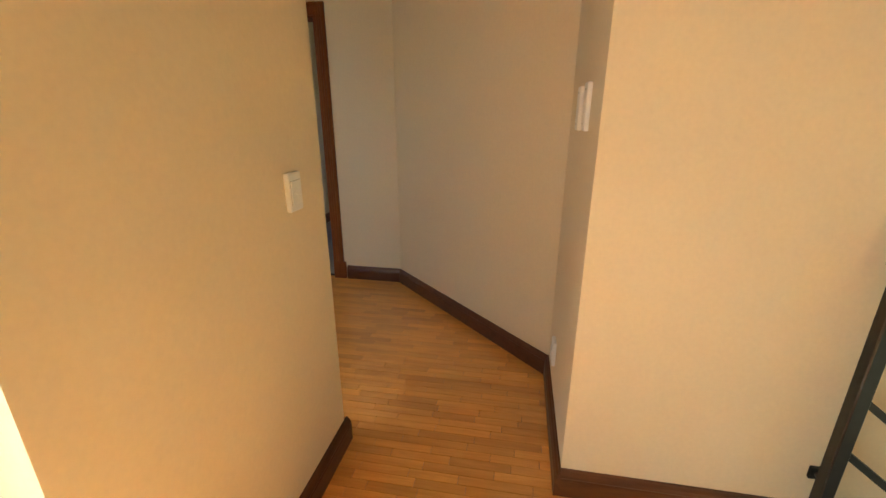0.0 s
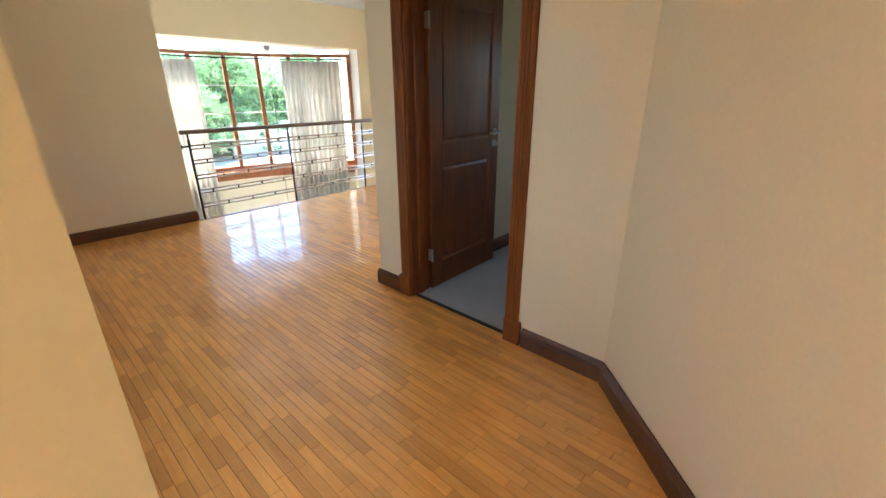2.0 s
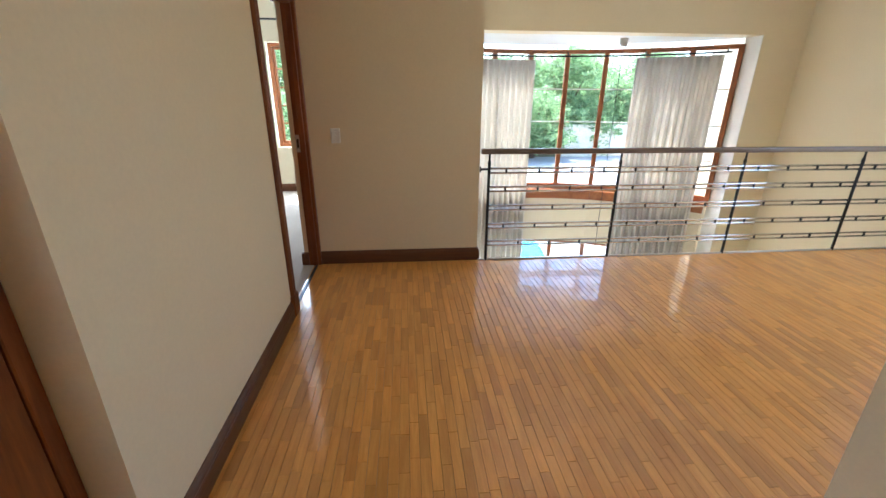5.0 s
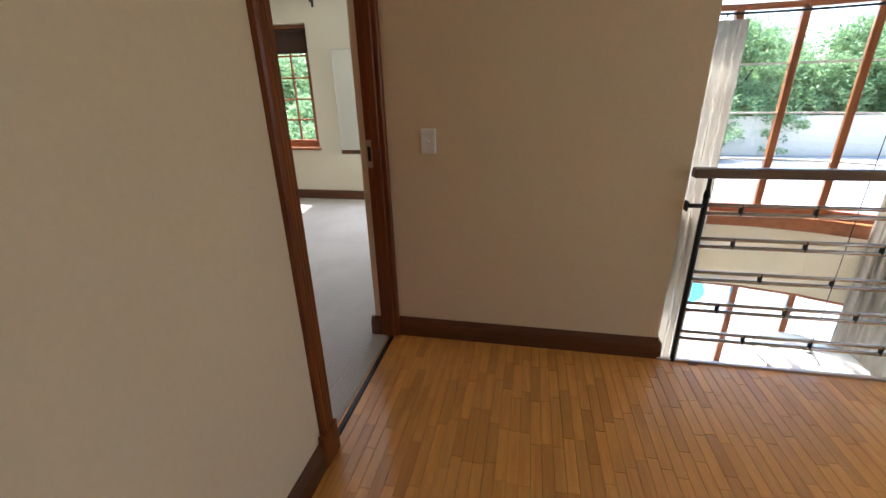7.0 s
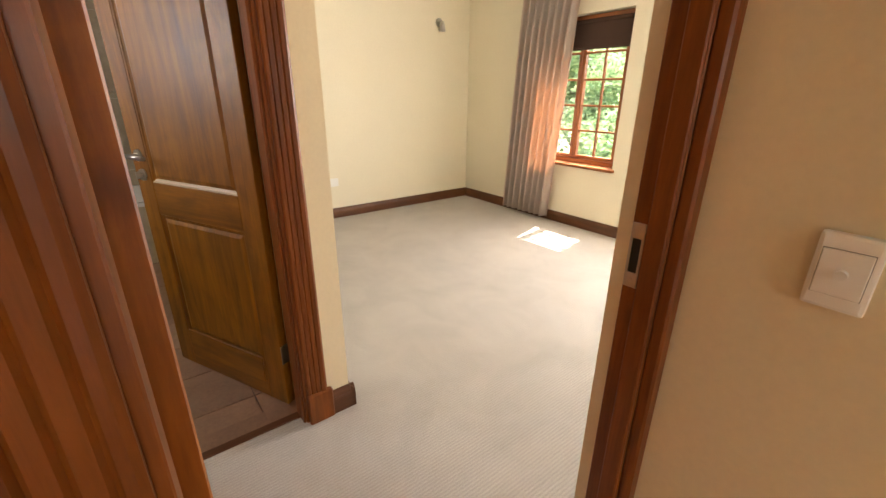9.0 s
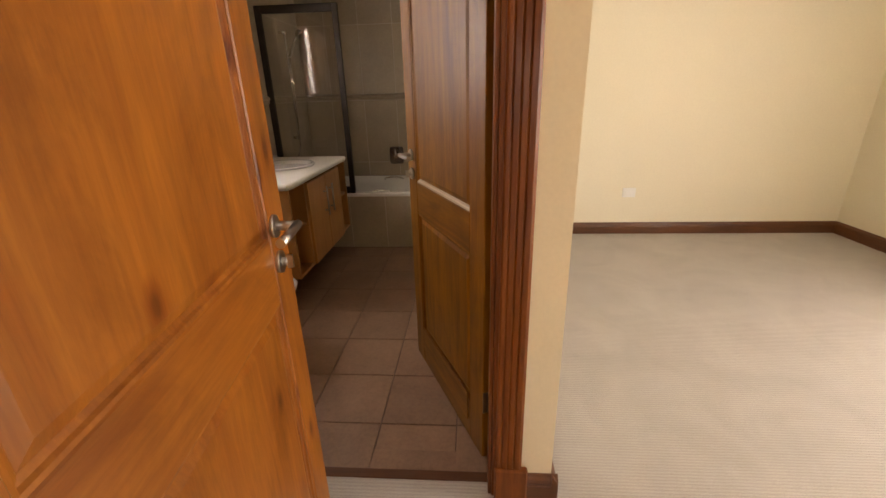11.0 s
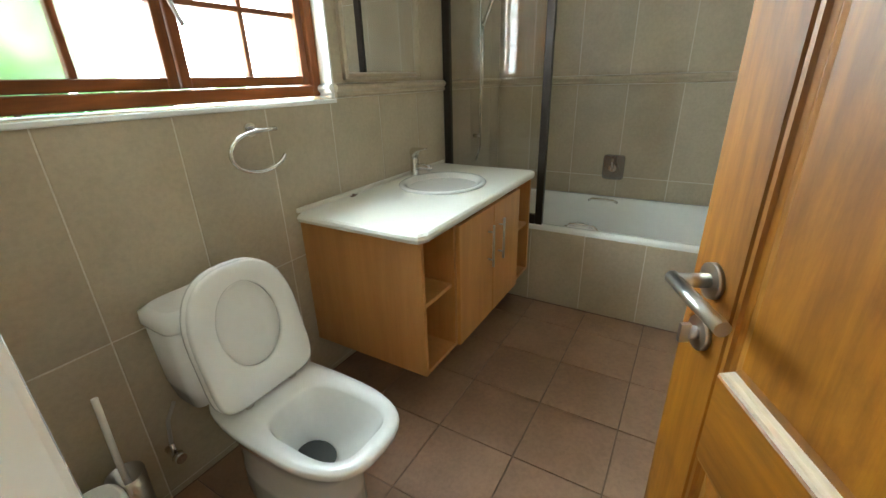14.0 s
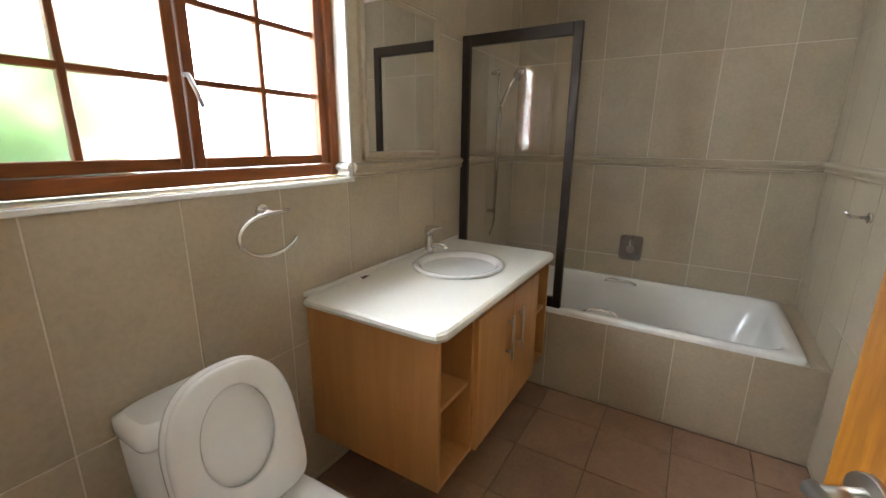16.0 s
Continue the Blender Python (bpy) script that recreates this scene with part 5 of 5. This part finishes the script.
cache = {}
xl, yl = lines(-3.06, -0.60, -1.516, 0.3295), lines(SY, NY, 4.763, 0.3295)
for x0, x1 in zip(xl, xl[1:]):
    for y0, y1 in zip(yl, yl[1:]):
        if x0 > -0.72:
            continue
        key = (round(x1 - x0, 4), round(y1 - y0, 4))
        if key not in cache:
            w, d = x1 - x0 - 0.005, y1 - y0 - 0.005
            cache[key] = finish(box(B(), -w / 2, w / 2, -d / 2, d / 2, -0.008, 0.0, 0.0016), "floor_tile", M_FTILE)
        o = new("floor_tile", cache[key])
        o.parent = ft
        o.location = ((x0 + x1) / 2, (y0 + y1) / 2, random.uniform(-0.0006, 0.0006))
for x0, x1, y0, y1 in ((-0.72, -0.62, 4.772, 5.087), (-0.72, -0.62, 5.092, 5.553)):
    part("floor_tile", box(B(), x0, x1, y0, y1, -0.008, 0.0, 0.0016), M_FTILE, ft)

# vanity
va = thing("vanity_cabinet", None, "beech veneer bathroom vanity cabinet with open side shelves, on short legs", "cabinet")
x0, x1, yf, yb, zb, zt = -3.02, -1.845, 4.385, 3.7745, 0.23, 0.815
t = 0.018
for x in (x1 - t, -2.085 - t, -2.80, x0):
    part("side_panel", box(B(), x, x + t, yb, yf, zb, zt, 0.001), M_BEECH, va)
part("base_panel", box(B(), x0 + t, x1 - t, yb, yf - 0.001, zb + 0.001, zb + t), M_BEECH, va)
part("back_panel", box(B(), x0 + t, x1 - t, yb, yb + 0.008, zb + t, zt), M_BEECH, va)
for xa, xb in ((-2.085, x1 - t), (x0 + t, -2.80)):
    part("shelf", box(B(), xa, xb, yb + 0.008, yf - 0.012, 0.53, 0.53 + t, 0.001), M_BEECH, va)
for xa, xb, hx in ((-2.445, -2.100, -2.385), (-2.785, -2.449, -2.508)):
    dr = part("door", box(B(), xa, xb, yf + 0.002, yf + 0.020, zb + 0.004, zt - 0.012, 0.0015), M_BEECH, va)
    bm = cyl(B(), (hx, yf + 0.048, 0.515), (hx, yf + 0.048, 0.725), 0.006, n=12)
    for z in (0.55, 0.69):
        cyl(bm, (hx, yf + 0.02, z), (hx, yf + 0.048, z), 0.0045, n=10)
    part("handle", bm, M_STEEL, dr, "brushed steel bar handle")
for x in (-1.92, -2.42, -2.95):
    for y in (3.86, 4.30):
        part("foot", cyl(B(), (x, y, zb - 0.035), (x, y, zb), 0.018, 0.02, 12), M_BLACK, va, "black plastic foot")
ct = thing("countertop", None, "cream laminate counter with a rounded front edge on the vanity", "countertop")
bm = B()
HX, HY, HR = -2.535, 4.075, 0.205
# slab built round the basin hole
def slab(z, grow):
    pts, r = [], 0.045 + grow
    xa, xb, ya, yb2 = -3.045 - grow, -1.815 + grow, 3.778, 4.412 + grow
    for i in range(144):
        a = 2 * math.pi * (i + 0.5) / 144
        c, q = math.cos(a), math.sin(a)
        k = min(((xb - HX) / c if c > 0 else (xa - HX) / c), ((yb2 - HY) / q if q > 0 else (ya - HY) / q))
        p = Vector((HX + c * k, HY + q * k))
        mid = Vector((max(xa + r, min(xb - r, p.x)), max(ya + 0.004, min(yb2 - r, p.y))))
        out = p - mid
        if abs(out.x) > 1e-6 and abs(out.y) > 1e-6 and out.y > 0:
            p = mid + out.normalized() * r
        pts.append((p.x, p.y, z))
    return pts
def hole(z):
    return [(HX + HR * math.cos(2 * math.pi * (i + 0.5) / 144), HY + HR * math.sin(2 * math.pi * (i + 0.5) / 144), z) for i in range(144)]
loft(bm, [hole(0.816), slab(0.816, -0.014), slab(0.822, -0.004), slab(0.835, 0.0), slab(0.846, -0.004), slab(0.8525, -0.014), hole(0.8525), hole(0.816)], False, False, False)
part("top", bm, M_COUNTER, ct)
part("upstand", box(B(), -3.045, -1.83, 3.7765, 3.79, 0.853, 0.872, 0.003), M_COUNTER, ct)
bs = thing("wash_basin", pose(HX, HY, 0.853), "round white porcelain wash basin set in the counter", "basin")
def ringz(r, z):
    return [(r * math.cos(2 * math.pi * i / 40), r * 0.94 * math.sin(2 * math.pi * i / 40), z) for i in range(40)]
part("bowl", loft(B(), [ringz(0.20, -0.012), ringz(0.232, 0.001), ringz(0.236, 0.009), ringz(0.226, 0.016), ringz(0.208, 0.014), ringz(0.195, 0.0), ringz(0.175, -0.05), ringz(0.13, -0.10), ringz(0.06, -0.125), ringz(0.022, -0.128)]), M_PORC, bs)
part("waste", cyl(B(), (0, 0, -0.1275), (0, 0, -0.122), 0.021, 0.019, 16), M_CHROME, bs)
tp = thing("basin_tap", pose(-2.60, 3.86, 0.853), "chrome basin mixer tap on the counter", "tap")
part("body", loft(B(), [rounded(0, 0, 0.05, 0.05, 0, 2, 20), rounded(0, 0, 0.046, 0.046, 0.02, 2, 20), rounded(0, 0, 0.044, 0.044, 0.1, 2, 20), rounded(0, 0, 0.04, 0.04, 0.115, 2, 20)]), M_CHROME, tp)
part("spout", tube(B(), [(0, 0.008, 0.055), (0.003, 0.05, 0.068), (0.006, 0.095, 0.062), (0.006, 0.105, 0.048)], 0.0155, 12), M_CHROME, tp)
part("lever", loft(B(), [rounded(0, 0, 0.046, 0.046, 0.117, 2, 20), rounded(0, 0.002, 0.048, 0.05, 0.135, 2.4, 20), rounded(0, 0.012, 0.04, 0.07, 0.15, 3, 20), rounded(0, 0.03, 0.026, 0.10, 0.158, 3, 20), rounded(0, 0.035, 0.02, 0.09, 0.164, 3, 20)]), M_CHROME, tp)
dl = thing("dry_leaf", pose(-2.11, 3.845, 0.854, 0, 0, 30) @ Matrix.Scale(1.35, 4), "small curled brown dry leaf on the counter", "leaf")
bm = B()
rows = []
for k in range(5):
    u = k / 4
    w = 0.016 * math.sin(math.pi * (0.1 + 0.85 * u))
    rows.append([(u * 0.05 - 0.025, -w, 0.004 + 0.012 * u), (u * 0.05 - 0.025, 0, 0.001 + 0.01 * u), (u * 0.05 - 0.025, w, 0.009 + 0.014 * u), (u * 0.05 - 0.025, 0, 0.003 + 0.01 * u)])
loft(bm, rows)
part("blade", bm, M_TRIM_X, dl)

# bathroom mirror
bmir = thing("bathroom_mirror", None, "mirror in a pale moulded frame above the vanity", "mirror")
mx0, mx1, mz0, mz1 = -2.80, -2.20, 1.362, 2.05
part("glass", box(B(), mx0 + 0.03, mx1 - 0.03, 3.775, 3.782, mz0 + 0.03, mz1 - 0.03), M_MIRROR, bmir)
FR = [(0, 0), (0.02, 0), (0.024, 0.006), (0.016, 0.012), (0.02, 0.018), (0.018, 0.026), (0.009, 0.032), (0, 0.032)]
for p0, p1, up in (((mx0, 3.7745, mz0), (mx1, 3.7745, mz0), (0, 0, 1)), ((mx0, 3.7745, mz1), (mx1, 3.7745, mz1), (0, 0, -1)), ((mx0, 3.7745, mz0), (mx0, 3.7745, mz1), (1, 0, 0)), ((mx1, 3.7745, mz0), (mx1, 3.7745, mz1), (-1, 0, 0))):
    part("frame_strip", profile_run(B(), FR, p0, p1, (0, 1, 0), up), M_WTILE, bmir)

# bath with a tiled front
bt = thing("bathtub", None, "white built-in bathtub with a tiled front", "bathtub")
bx0, bx1, by0, by1, bz = WX + 0.001, -3.065, SY + 0.001, NY - 0.001, 0.49
cxb, cyb = (bx0 + bx1) / 2 + 0.0, (by0 + 5.56) / 2
wB, dB = bx1 - bx0 - 0.004, 5.56 - by0
def rr(sh, z, p):
    return rounded(cxb, cyb, wB - sh, dB - sh, z, p, 64)
part("tub", loft(B(), [rr(0.0, bz - 0.004, 30), rr(0.0, bz + 0.012, 30), rr(0.01, bz + 0.022, 26), rr(0.10, bz + 0.024, 14), rr(0.13, bz + 0.010, 9), rr(0.17, bz - 0.06, 7), rr(0.26, bz - 0.30, 5.5), rr(0.34, bz - 0.37, 4.5), rr(0.8 * wB, bz - 0.385, 3)], cap0=False), M_ACRYL, bt)
part("front_core", box(B(), bx1 - 0.06, bx1 - 0.0098, by0, by1, 0.0, bz - 0.006), M_GROUT, bt)
part("end_core", box(B(), bx0, bx1 - 0.06, 5.562, by1, 0.0, bz - 0.004), M_GROUT, bt)
fr = part("front_panel", box(B(), bx1 - 0.0095, bx1 - 0.0015, by0, by1, 0.001, bz - 0.008), M_GROUT, bt)
tile_run(fr, 'x', bx1, 1, lines(by0, by1, 4.385, 0.3265), [0.0, bz - 0.004])
part("end_ledge", box(B(), bx0, bx1, 5.565, by1, bz - 0.003, bz + 0.005, 0.002), M_WTILE, bt)
for x, y, rot in ((-3.845, 4.66, 0), (-3.165, 4.66, 0)):
    part("grip", tube(B(), [(x, y - 0.10, bz + 0.0), (x + (0.02 if x < -3.5 else -0.02), y - 0.07, bz + 0.018), (x + (0.028 if x < -3.5 else -0.028), y, bz + 0.024), (x + (0.02 if x < -3.5 else -0.02), y + 0.07, bz + 0.018), (x, y + 0.10, bz + 0.0)], 0.0095, 10), M_CHROME, bt, "chrome bath grip")
mxr = thing("bath_mixer", pose(WX, 4.688, 0.726), "square chrome shower mixer plate on the tiled wall", "mixer")
part("plate", loft(B(), [[(dx, y, z) for y, z, _ in rounded(0, 0, 0.15 - sh, 0.18 - sh, 0, 7, 40)] for dx, sh in ((0.0, 0.0), (0.006, 0.0), (0.010, 0.01))]), M_CHROME_D, mxr)
part("body", cyl(B(), (0.008, 0, 0.0), (0.05, 0, 0.0), 0.03, 0.026, 20), M_CHROME, mxr)
part("lever", tube(B(), [(0.05, 0, 0), (0.07, 0, 0.01), (0.085, 0, 0.05), (0.09, 0, 0.07)], 0.008, 10), M_CHROME, mxr)
ss = thing("shower_screen", None, "clear glass shower screen in a dark brown frame on the bath", "shower screen")
sx = -3.09
z0, z1 = bz + 0.024, 2.02
y0, y1 = SY + 0.001, 4.445
for a0, a1, b0, b1 in ((y0, y0 + 0.05, z0, z1), (y1 - 0.045, y1, z0, z1), (y0 + 0.05, y1 - 0.045, z1 - 0.06, z1), (y0 + 0.05, y1 - 0.045, z0, z0 + 0.06)):
    part("frame_bar", box(B(), sx - 0.015, sx + 0.015, a0, a1, b0, b1, 0.003), M_BROWNFRAME, ss)
gp = part("pane", box(B(), sx - 0.003, sx + 0.003, y0 + 0.05, y1 - 0.045, z0 + 0.06, z1 - 0.06), M_GLASS, ss)
gp.visible_shadow = False
sh = thing("hand_shower", None, "chrome hand shower on a riser rail", "shower")
part("riser", cyl(B(), (-3.50, SY + 0.05, 0.95), (-3.50, SY + 0.05, 1.9), 0.009, n=10), M_CHROME, sh)
for z in (0.97, 1.88):
    part("rail_bracket", cyl(B(), (-3.50, SY, z), (-3.50, SY + 0.058, z), 0.013, n=12), M_CHROME, sh)
part("head", tube(B(), [(-3.50, SY + 0.07, 1.68), (-3.52, SY + 0.12, 1.80), (-3.54, SY + 0.16, 1.87)], 0.012, 10), M_CHROME, sh)
part("rose", cyl(B(), (-3.54, SY + 0.15, 1.885), (-3.545, SY + 0.185, 1.86), 0.03, 0.038, 16), M_CHROME, sh)
part("hose", tube(B(), [(-3.50, SY + 0.07, 1.67), (-3.47, SY + 0.08, 1.4), (-3.45, SY + 0.08, 1.1), (-3.46, SY + 0.07, 0.9), (-3.48, SY + 0.03, 0.8)], 0.007, 8), M_CHROME, sh)

# towel ring, hook
tr = thing("towel_ring", pose(-1.69, SY, 1.205), "open chrome towel ring on the tiled wall", "towel ring")
bm = cyl(B(), (0, 0, 0), (0, 0.008, 0), 0.024, n=18)
cyl(bm, (0, 0.008, 0), (0, 0.05, 0), 0.008, n=12)
part("mount", bm, M_CHROME, tr)
pts = [(-0.075, 0.052, 0.0), (-0.03, 0.053, -0.001)]
pts += [(0.012 + 0.115 * math.cos(a), 0.053, -0.072 + 0.070 * math.sin(a)) for a in [math.pi * (0.5 - k / 16 * 1.38) for k in range(17)]]
part("ring", tube(B(), pts, 0.0075, 10), M_CHROME, tr)
hk = thing("robe_hook", pose(-3.1, NY, 1.16), "small chrome robe hook on the tiled wall", "hook")
part("mount", cyl(B(), (0, 0, 0), (0, -0.01, 0), 0.022, n=16), M_CHROME, hk)
part("peg", tube(B(), [(0, -0.01, 0), (0, -0.06, 0.0), (0.0, -0.085, 0.02)], 0.008, 10), M_CHROME, hk)

# toilet
to = thing("toilet", pose(-1.365, SY, 0), "white porcelain toilet with raised lid and close-coupled cistern", "toilet")
part("pedestal", loft(B(), [rounded(0, 0.385, 0.245, 0.48, 0.0, 3.2, 40), rounded(0, 0.385, 0.24, 0.475, 0.10, 3.2, 40), rounded(0, 0.395, 0.245, 0.485, 0.22, 3, 40), rounded(0, 0.42, 0.31, 0.58, 0.32, 3, 40), rounded(0, 0.445, 0.36, 0.66, 0.375, 3, 40), rounded(0, 0.445, 0.368, 0.668, 0.395, 3, 40), rounded(0, 0.445, 0.36, 0.66, 0.402, 3, 40),
      rounded(0, 0.555, 0.262, 0.35, 0.404, 3.4, 40), rounded(0, 0.555, 0.245, 0.335, 0.385, 3.4, 40), rounded(0, 0.535, 0.20, 0.28, 0.30, 2.8, 40), rounded(0, 0.49, 0.13, 0.18, 0.21, 2.2, 40), rounded(0, 0.47, 0.08, 0.1, 0.17, 2, 40)]), M_PORC, to)
part("water", loft(B(), [rounded(0, 0.475, 0.115, 0.15, 0.203, 2, 24), rounded(0, 0.475, 0.115, 0.15, 0.2035, 2, 24)]), M_TOILETWATER, to, "dark water in the bowl")
part("cistern", loft(B(), [rounded(0, 0.10, 0.34, 0.16, 0.40, 6, 40), rounded(0, 0.10, 0.37, 0.175, 0.48, 6, 40), rounded(0, 0.10, 0.385, 0.18, 0.685, 6, 40)]), M_PORC, to)
part("cistern_lid", loft(B(), [rounded(0, 0.10, 0.39, 0.19, 0.687, 6, 40), rounded(0, 0.10, 0.40, 0.198, 0.70, 6, 40), rounded(0, 0.10, 0.395, 0.192, 0.735, 6, 40), rounded(0, 0.10, 0.35, 0.15, 0.75, 5, 40)]), M_PORC, to)
part("flush_button", cyl(B(), (0, 0.10, 0.748), (0, 0.10, 0.758), 0.022, 0.02, 18), M_CHROME, to)


def lid_loop(w, h, y, inset=0.0):
    out = []
    for i in range(40):
        a = 2 * math.pi * i / 40
        c, s = math.cos(a), math.sin(a)
        p = 2.3 if s > 0 else 7
        out.append(((w / 2 - inset) * math.copysign(abs(c) ** (2 / (2.6 if s > 0 else 7)), c), y, h / 2 + (h / 2 - inset) * math.copysign(abs(s) ** (2 / p), s)))
    return out


lid = part("lid", loft(B(), [lid_loop(0.365, 0.445, 0.0, 0.012), lid_loop(0.365, 0.445, 0.005), lid_loop(0.365, 0.445, 0.018), lid_loop(0.365, 0.445, 0.024, 0.008), lid_loop(0.365, 0.445, 0.022, 0.075), lid_loop(0.365, 0.445, 0.016, 0.085)]), M_PORC, to)
lid.matrix_local = pose(0, 0.285, 0.415, 13, 0, 0)
def egg(w, h, lift, y):
    return [(w / 2 * math.cos(q), y, lift + h / 2 * math.sin(q) * (1.0 if math.sin(q) > 0 else 0.94)) for q in [2 * math.pi * i / 40 for i in range(40)]]
seat = part("seat", loft(B(), [lid_loop(0.36, 0.44, 0.031), lid_loop(0.36, 0.44, 0.045), lid_loop(0.36, 0.44, 0.051, 0.008), egg(0.225, 0.30, 0.235, 0.051), egg(0.212, 0.287, 0.235, 0.046), egg(0.212, 0.287, 0.235, 0.031), lid_loop(0.36, 0.44, 0.031)], False, False), M_PORC, to)
seat.matrix_local = pose(0, 0.285, 0.415, 13, 0, 0)
# dark ring fills the lid gap; the gap's shade is its colour
gap_ring = part("seat_gap_shade", loft(B(), [lid_loop(0.36, 0.44, 0.0245, 0.004), lid_loop(0.36, 0.44, 0.0305, 0.004), lid_loop(0.36, 0.44, 0.0305, 0.03), lid_loop(0.36, 0.44, 0.0245, 0.03), lid_loop(0.36, 0.44, 0.0245, 0.004)], False, False), M_SEAM, to, "dark ring for the shade between lid and seat")
gap_ring.matrix_local = pose(0, 0.285, 0.415, 13, 0, 0)
for x in (-0.085, 0.085):
    part("hinge", box(cyl(B(), (x - 0.02, 0.30, 0.416), (x + 0.02, 0.30, 0.416), 0.011, n=12), x - 0.012, x + 0.012, 0.28, 0.315, 0.400, 0.414, 0.002), M_STEEL, to)
vv = thing("stop_valve", pose(-1.135, SY, 0.20), "small chrome angle stop valve with a hose", "valve")
part("body", cyl(cyl(B(), (0, 0, 0), (0, 0.06, 0), 0.012, n=12), (0, 0.045, -0.01), (0, 0.045, 0.05), 0.009, n=10), M_CHROME, vv)
part("knob", cyl(B(), (0, 0.06, 0), (0, 0.085, 0), 0.02, 0.018, 10), M_CHROME, vv)
part("hose", tube(B(), [(0, 0.045, 0.05), (-0.01, 0.05, 0.14), (-0.04, 0.06, 0.2)], 0.006, 8), M_STEEL, vv)
bn = thing("waste_bin", pose(-0.875, 3.945, 0), "small white plastic bin standing beside the toilet brush", "bin")
part("body", loft(B(), [rounded(0, 0, 0.13, 0.13, 0.0, 2.6, 28), rounded(0, 0, 0.15, 0.15, 0.30, 2.6, 28)]), M_PLASTIC, bn)
part("lid", loft(B(), [rounded(0, 0, 0.156, 0.156, 0.302, 2.6, 28), rounded(0, 0, 0.156, 0.156, 0.318, 2.6, 28), rounded(0, 0, 0.13, 0.13, 0.33, 2.6, 28)]), M_PLASTIC, bn)
tbh = thing("toilet_brush", pose(-0.985, 3.865, 0.0), "toilet brush with a white handle in a grey metal holder", "toilet brush")
part("holder", loft(B(), [rounded(0, 0, 0.085, 0.085, 0.0, 2, 24), rounded(0, 0, 0.10, 0.10, 0.29, 2, 24), rounded(0, 0, 0.094, 0.094, 0.29, 2, 24), rounded(0, 0, 0.08, 0.08, 0.012, 2, 24)]), M_STEEL, tbh)
part("handle", tube(B(), [(0, 0, 0.10), (0.0, -0.005, 0.35), (-0.01, -0.02, 0.56)], 0.009, 10), M_PLASTIC, tbh)
part("brush_head", loft(B(), [rounded(0, 0, 0.04, 0.04, 0.02, 2, 16), rounded(0, 0, 0.07, 0.07, 0.05, 2, 16), rounded(0, 0, 0.07, 0.07, 0.11, 2, 16), rounded(0, 0, 0.02, 0.02, 0.14, 2, 16)]), M_PLASTIC, tbh)

# ---- wooden strip floor of the landing and passage ----
SWD, SLN = 0.0437, 0.252
wf = thing("strip_floor", None, "warm brown narrow wooden strips laid in staggered rows", "wooden floor", kind="structure")


def on_floor(x0, x1, y0, y1):
    """Clip a strip to the floor plan; None where there is no floor."""
    cx, cy = (x0 + x1) / 2, (y0 + y1) / 2
    top = 5.968 if cx < 2.06 else 5.934
    if y0 > top - 0.02 or cx > 6.28:
        return None
    if cy > 3.3 and cx < 0.60 or cy > 1.4 and cx < 0.49 or cx < -1.99 or y1 < -0.40:
        return None
    if cx > 2.47:
        y0 = max(y0, 3.07)
        if y1 - y0 < 0.012:
            return None
    if cy < 1.5 and cx > 1.42 + (y1 - 0.205) * 0.979:
        return None
    if y1 < 0.17 and cx > 0.58 or cy > 1.2 and cx < 0.60:
        return None
    return x0, x1, max(y0, -0.45), min(y1, top)


rs = random.Random(11)
shared = {}
verts, faces, near = [], [], 0
row = 0
x = -1.99
while x < 6.28:
    y = -0.45 - rs.uniform(0, SLN)
    while y < 5.97:
        ln = SLN * rs.choice((0.8, 1.0, 1.0, 1.15))
        ok = on_floor(x, x + SWD, y, y + ln)
        if ok:
            a0, a1, b0, b1 = ok
            g = 0.0003
            lift = rs.uniform(-0.0005, 0.0003)
            if 0.9 < x < 1.9 and 3.4 < y < 6.0 and near < 290 and ln == SLN and b1 - b0 > SLN - 1e-6:
                near += 1
                if "m" not in shared:
                    shared["m"] = finish(box(B(), -SWD / 2 + g, SWD / 2 - g, -SLN / 2 + g, SLN / 2 - g, -0.010, 0.0, 0.0006), "strip", M_STRIP)
                o = new("strip", shared["m"])
                o.parent = wf
                o.location = ((a0 + a1) / 2, (b0 + b1) / 2, lift)
            elif b1 - b0 > 0.01:
                k = len(verts)
                e = 0.0006
                verts += [(a0 + g, b0 + g, -0.010), (a1 - g, b0 + g, -0.010), (a1 - g, b1 - g, -0.010), (a0 + g, b1 - g, -0.010),
                          (a0 + g + e, b0 + g + e, lift), (a1 - g - e, b0 + g + e, lift), (a1 - g - e, b1 - g - e, lift), (a0 + g + e, b1 - g - e, lift)]
                faces += [(k + 4, k + 5, k + 6, k + 7), (k, k + 1, k + 5, k + 4), (k + 1, k + 2, k + 6, k + 5), (k + 2, k + 3, k + 7, k + 6), (k + 3, k, k + 4, k + 7)]
        y += ln
    x += SWD
me = bpy.data.meshes.new("strips")
me.from_pydata(verts, [], faces)
me.materials.append(M_STRIP_J)
rest = new("strips", me)
rest.parent = wf
rest["kind"] = "stuff"
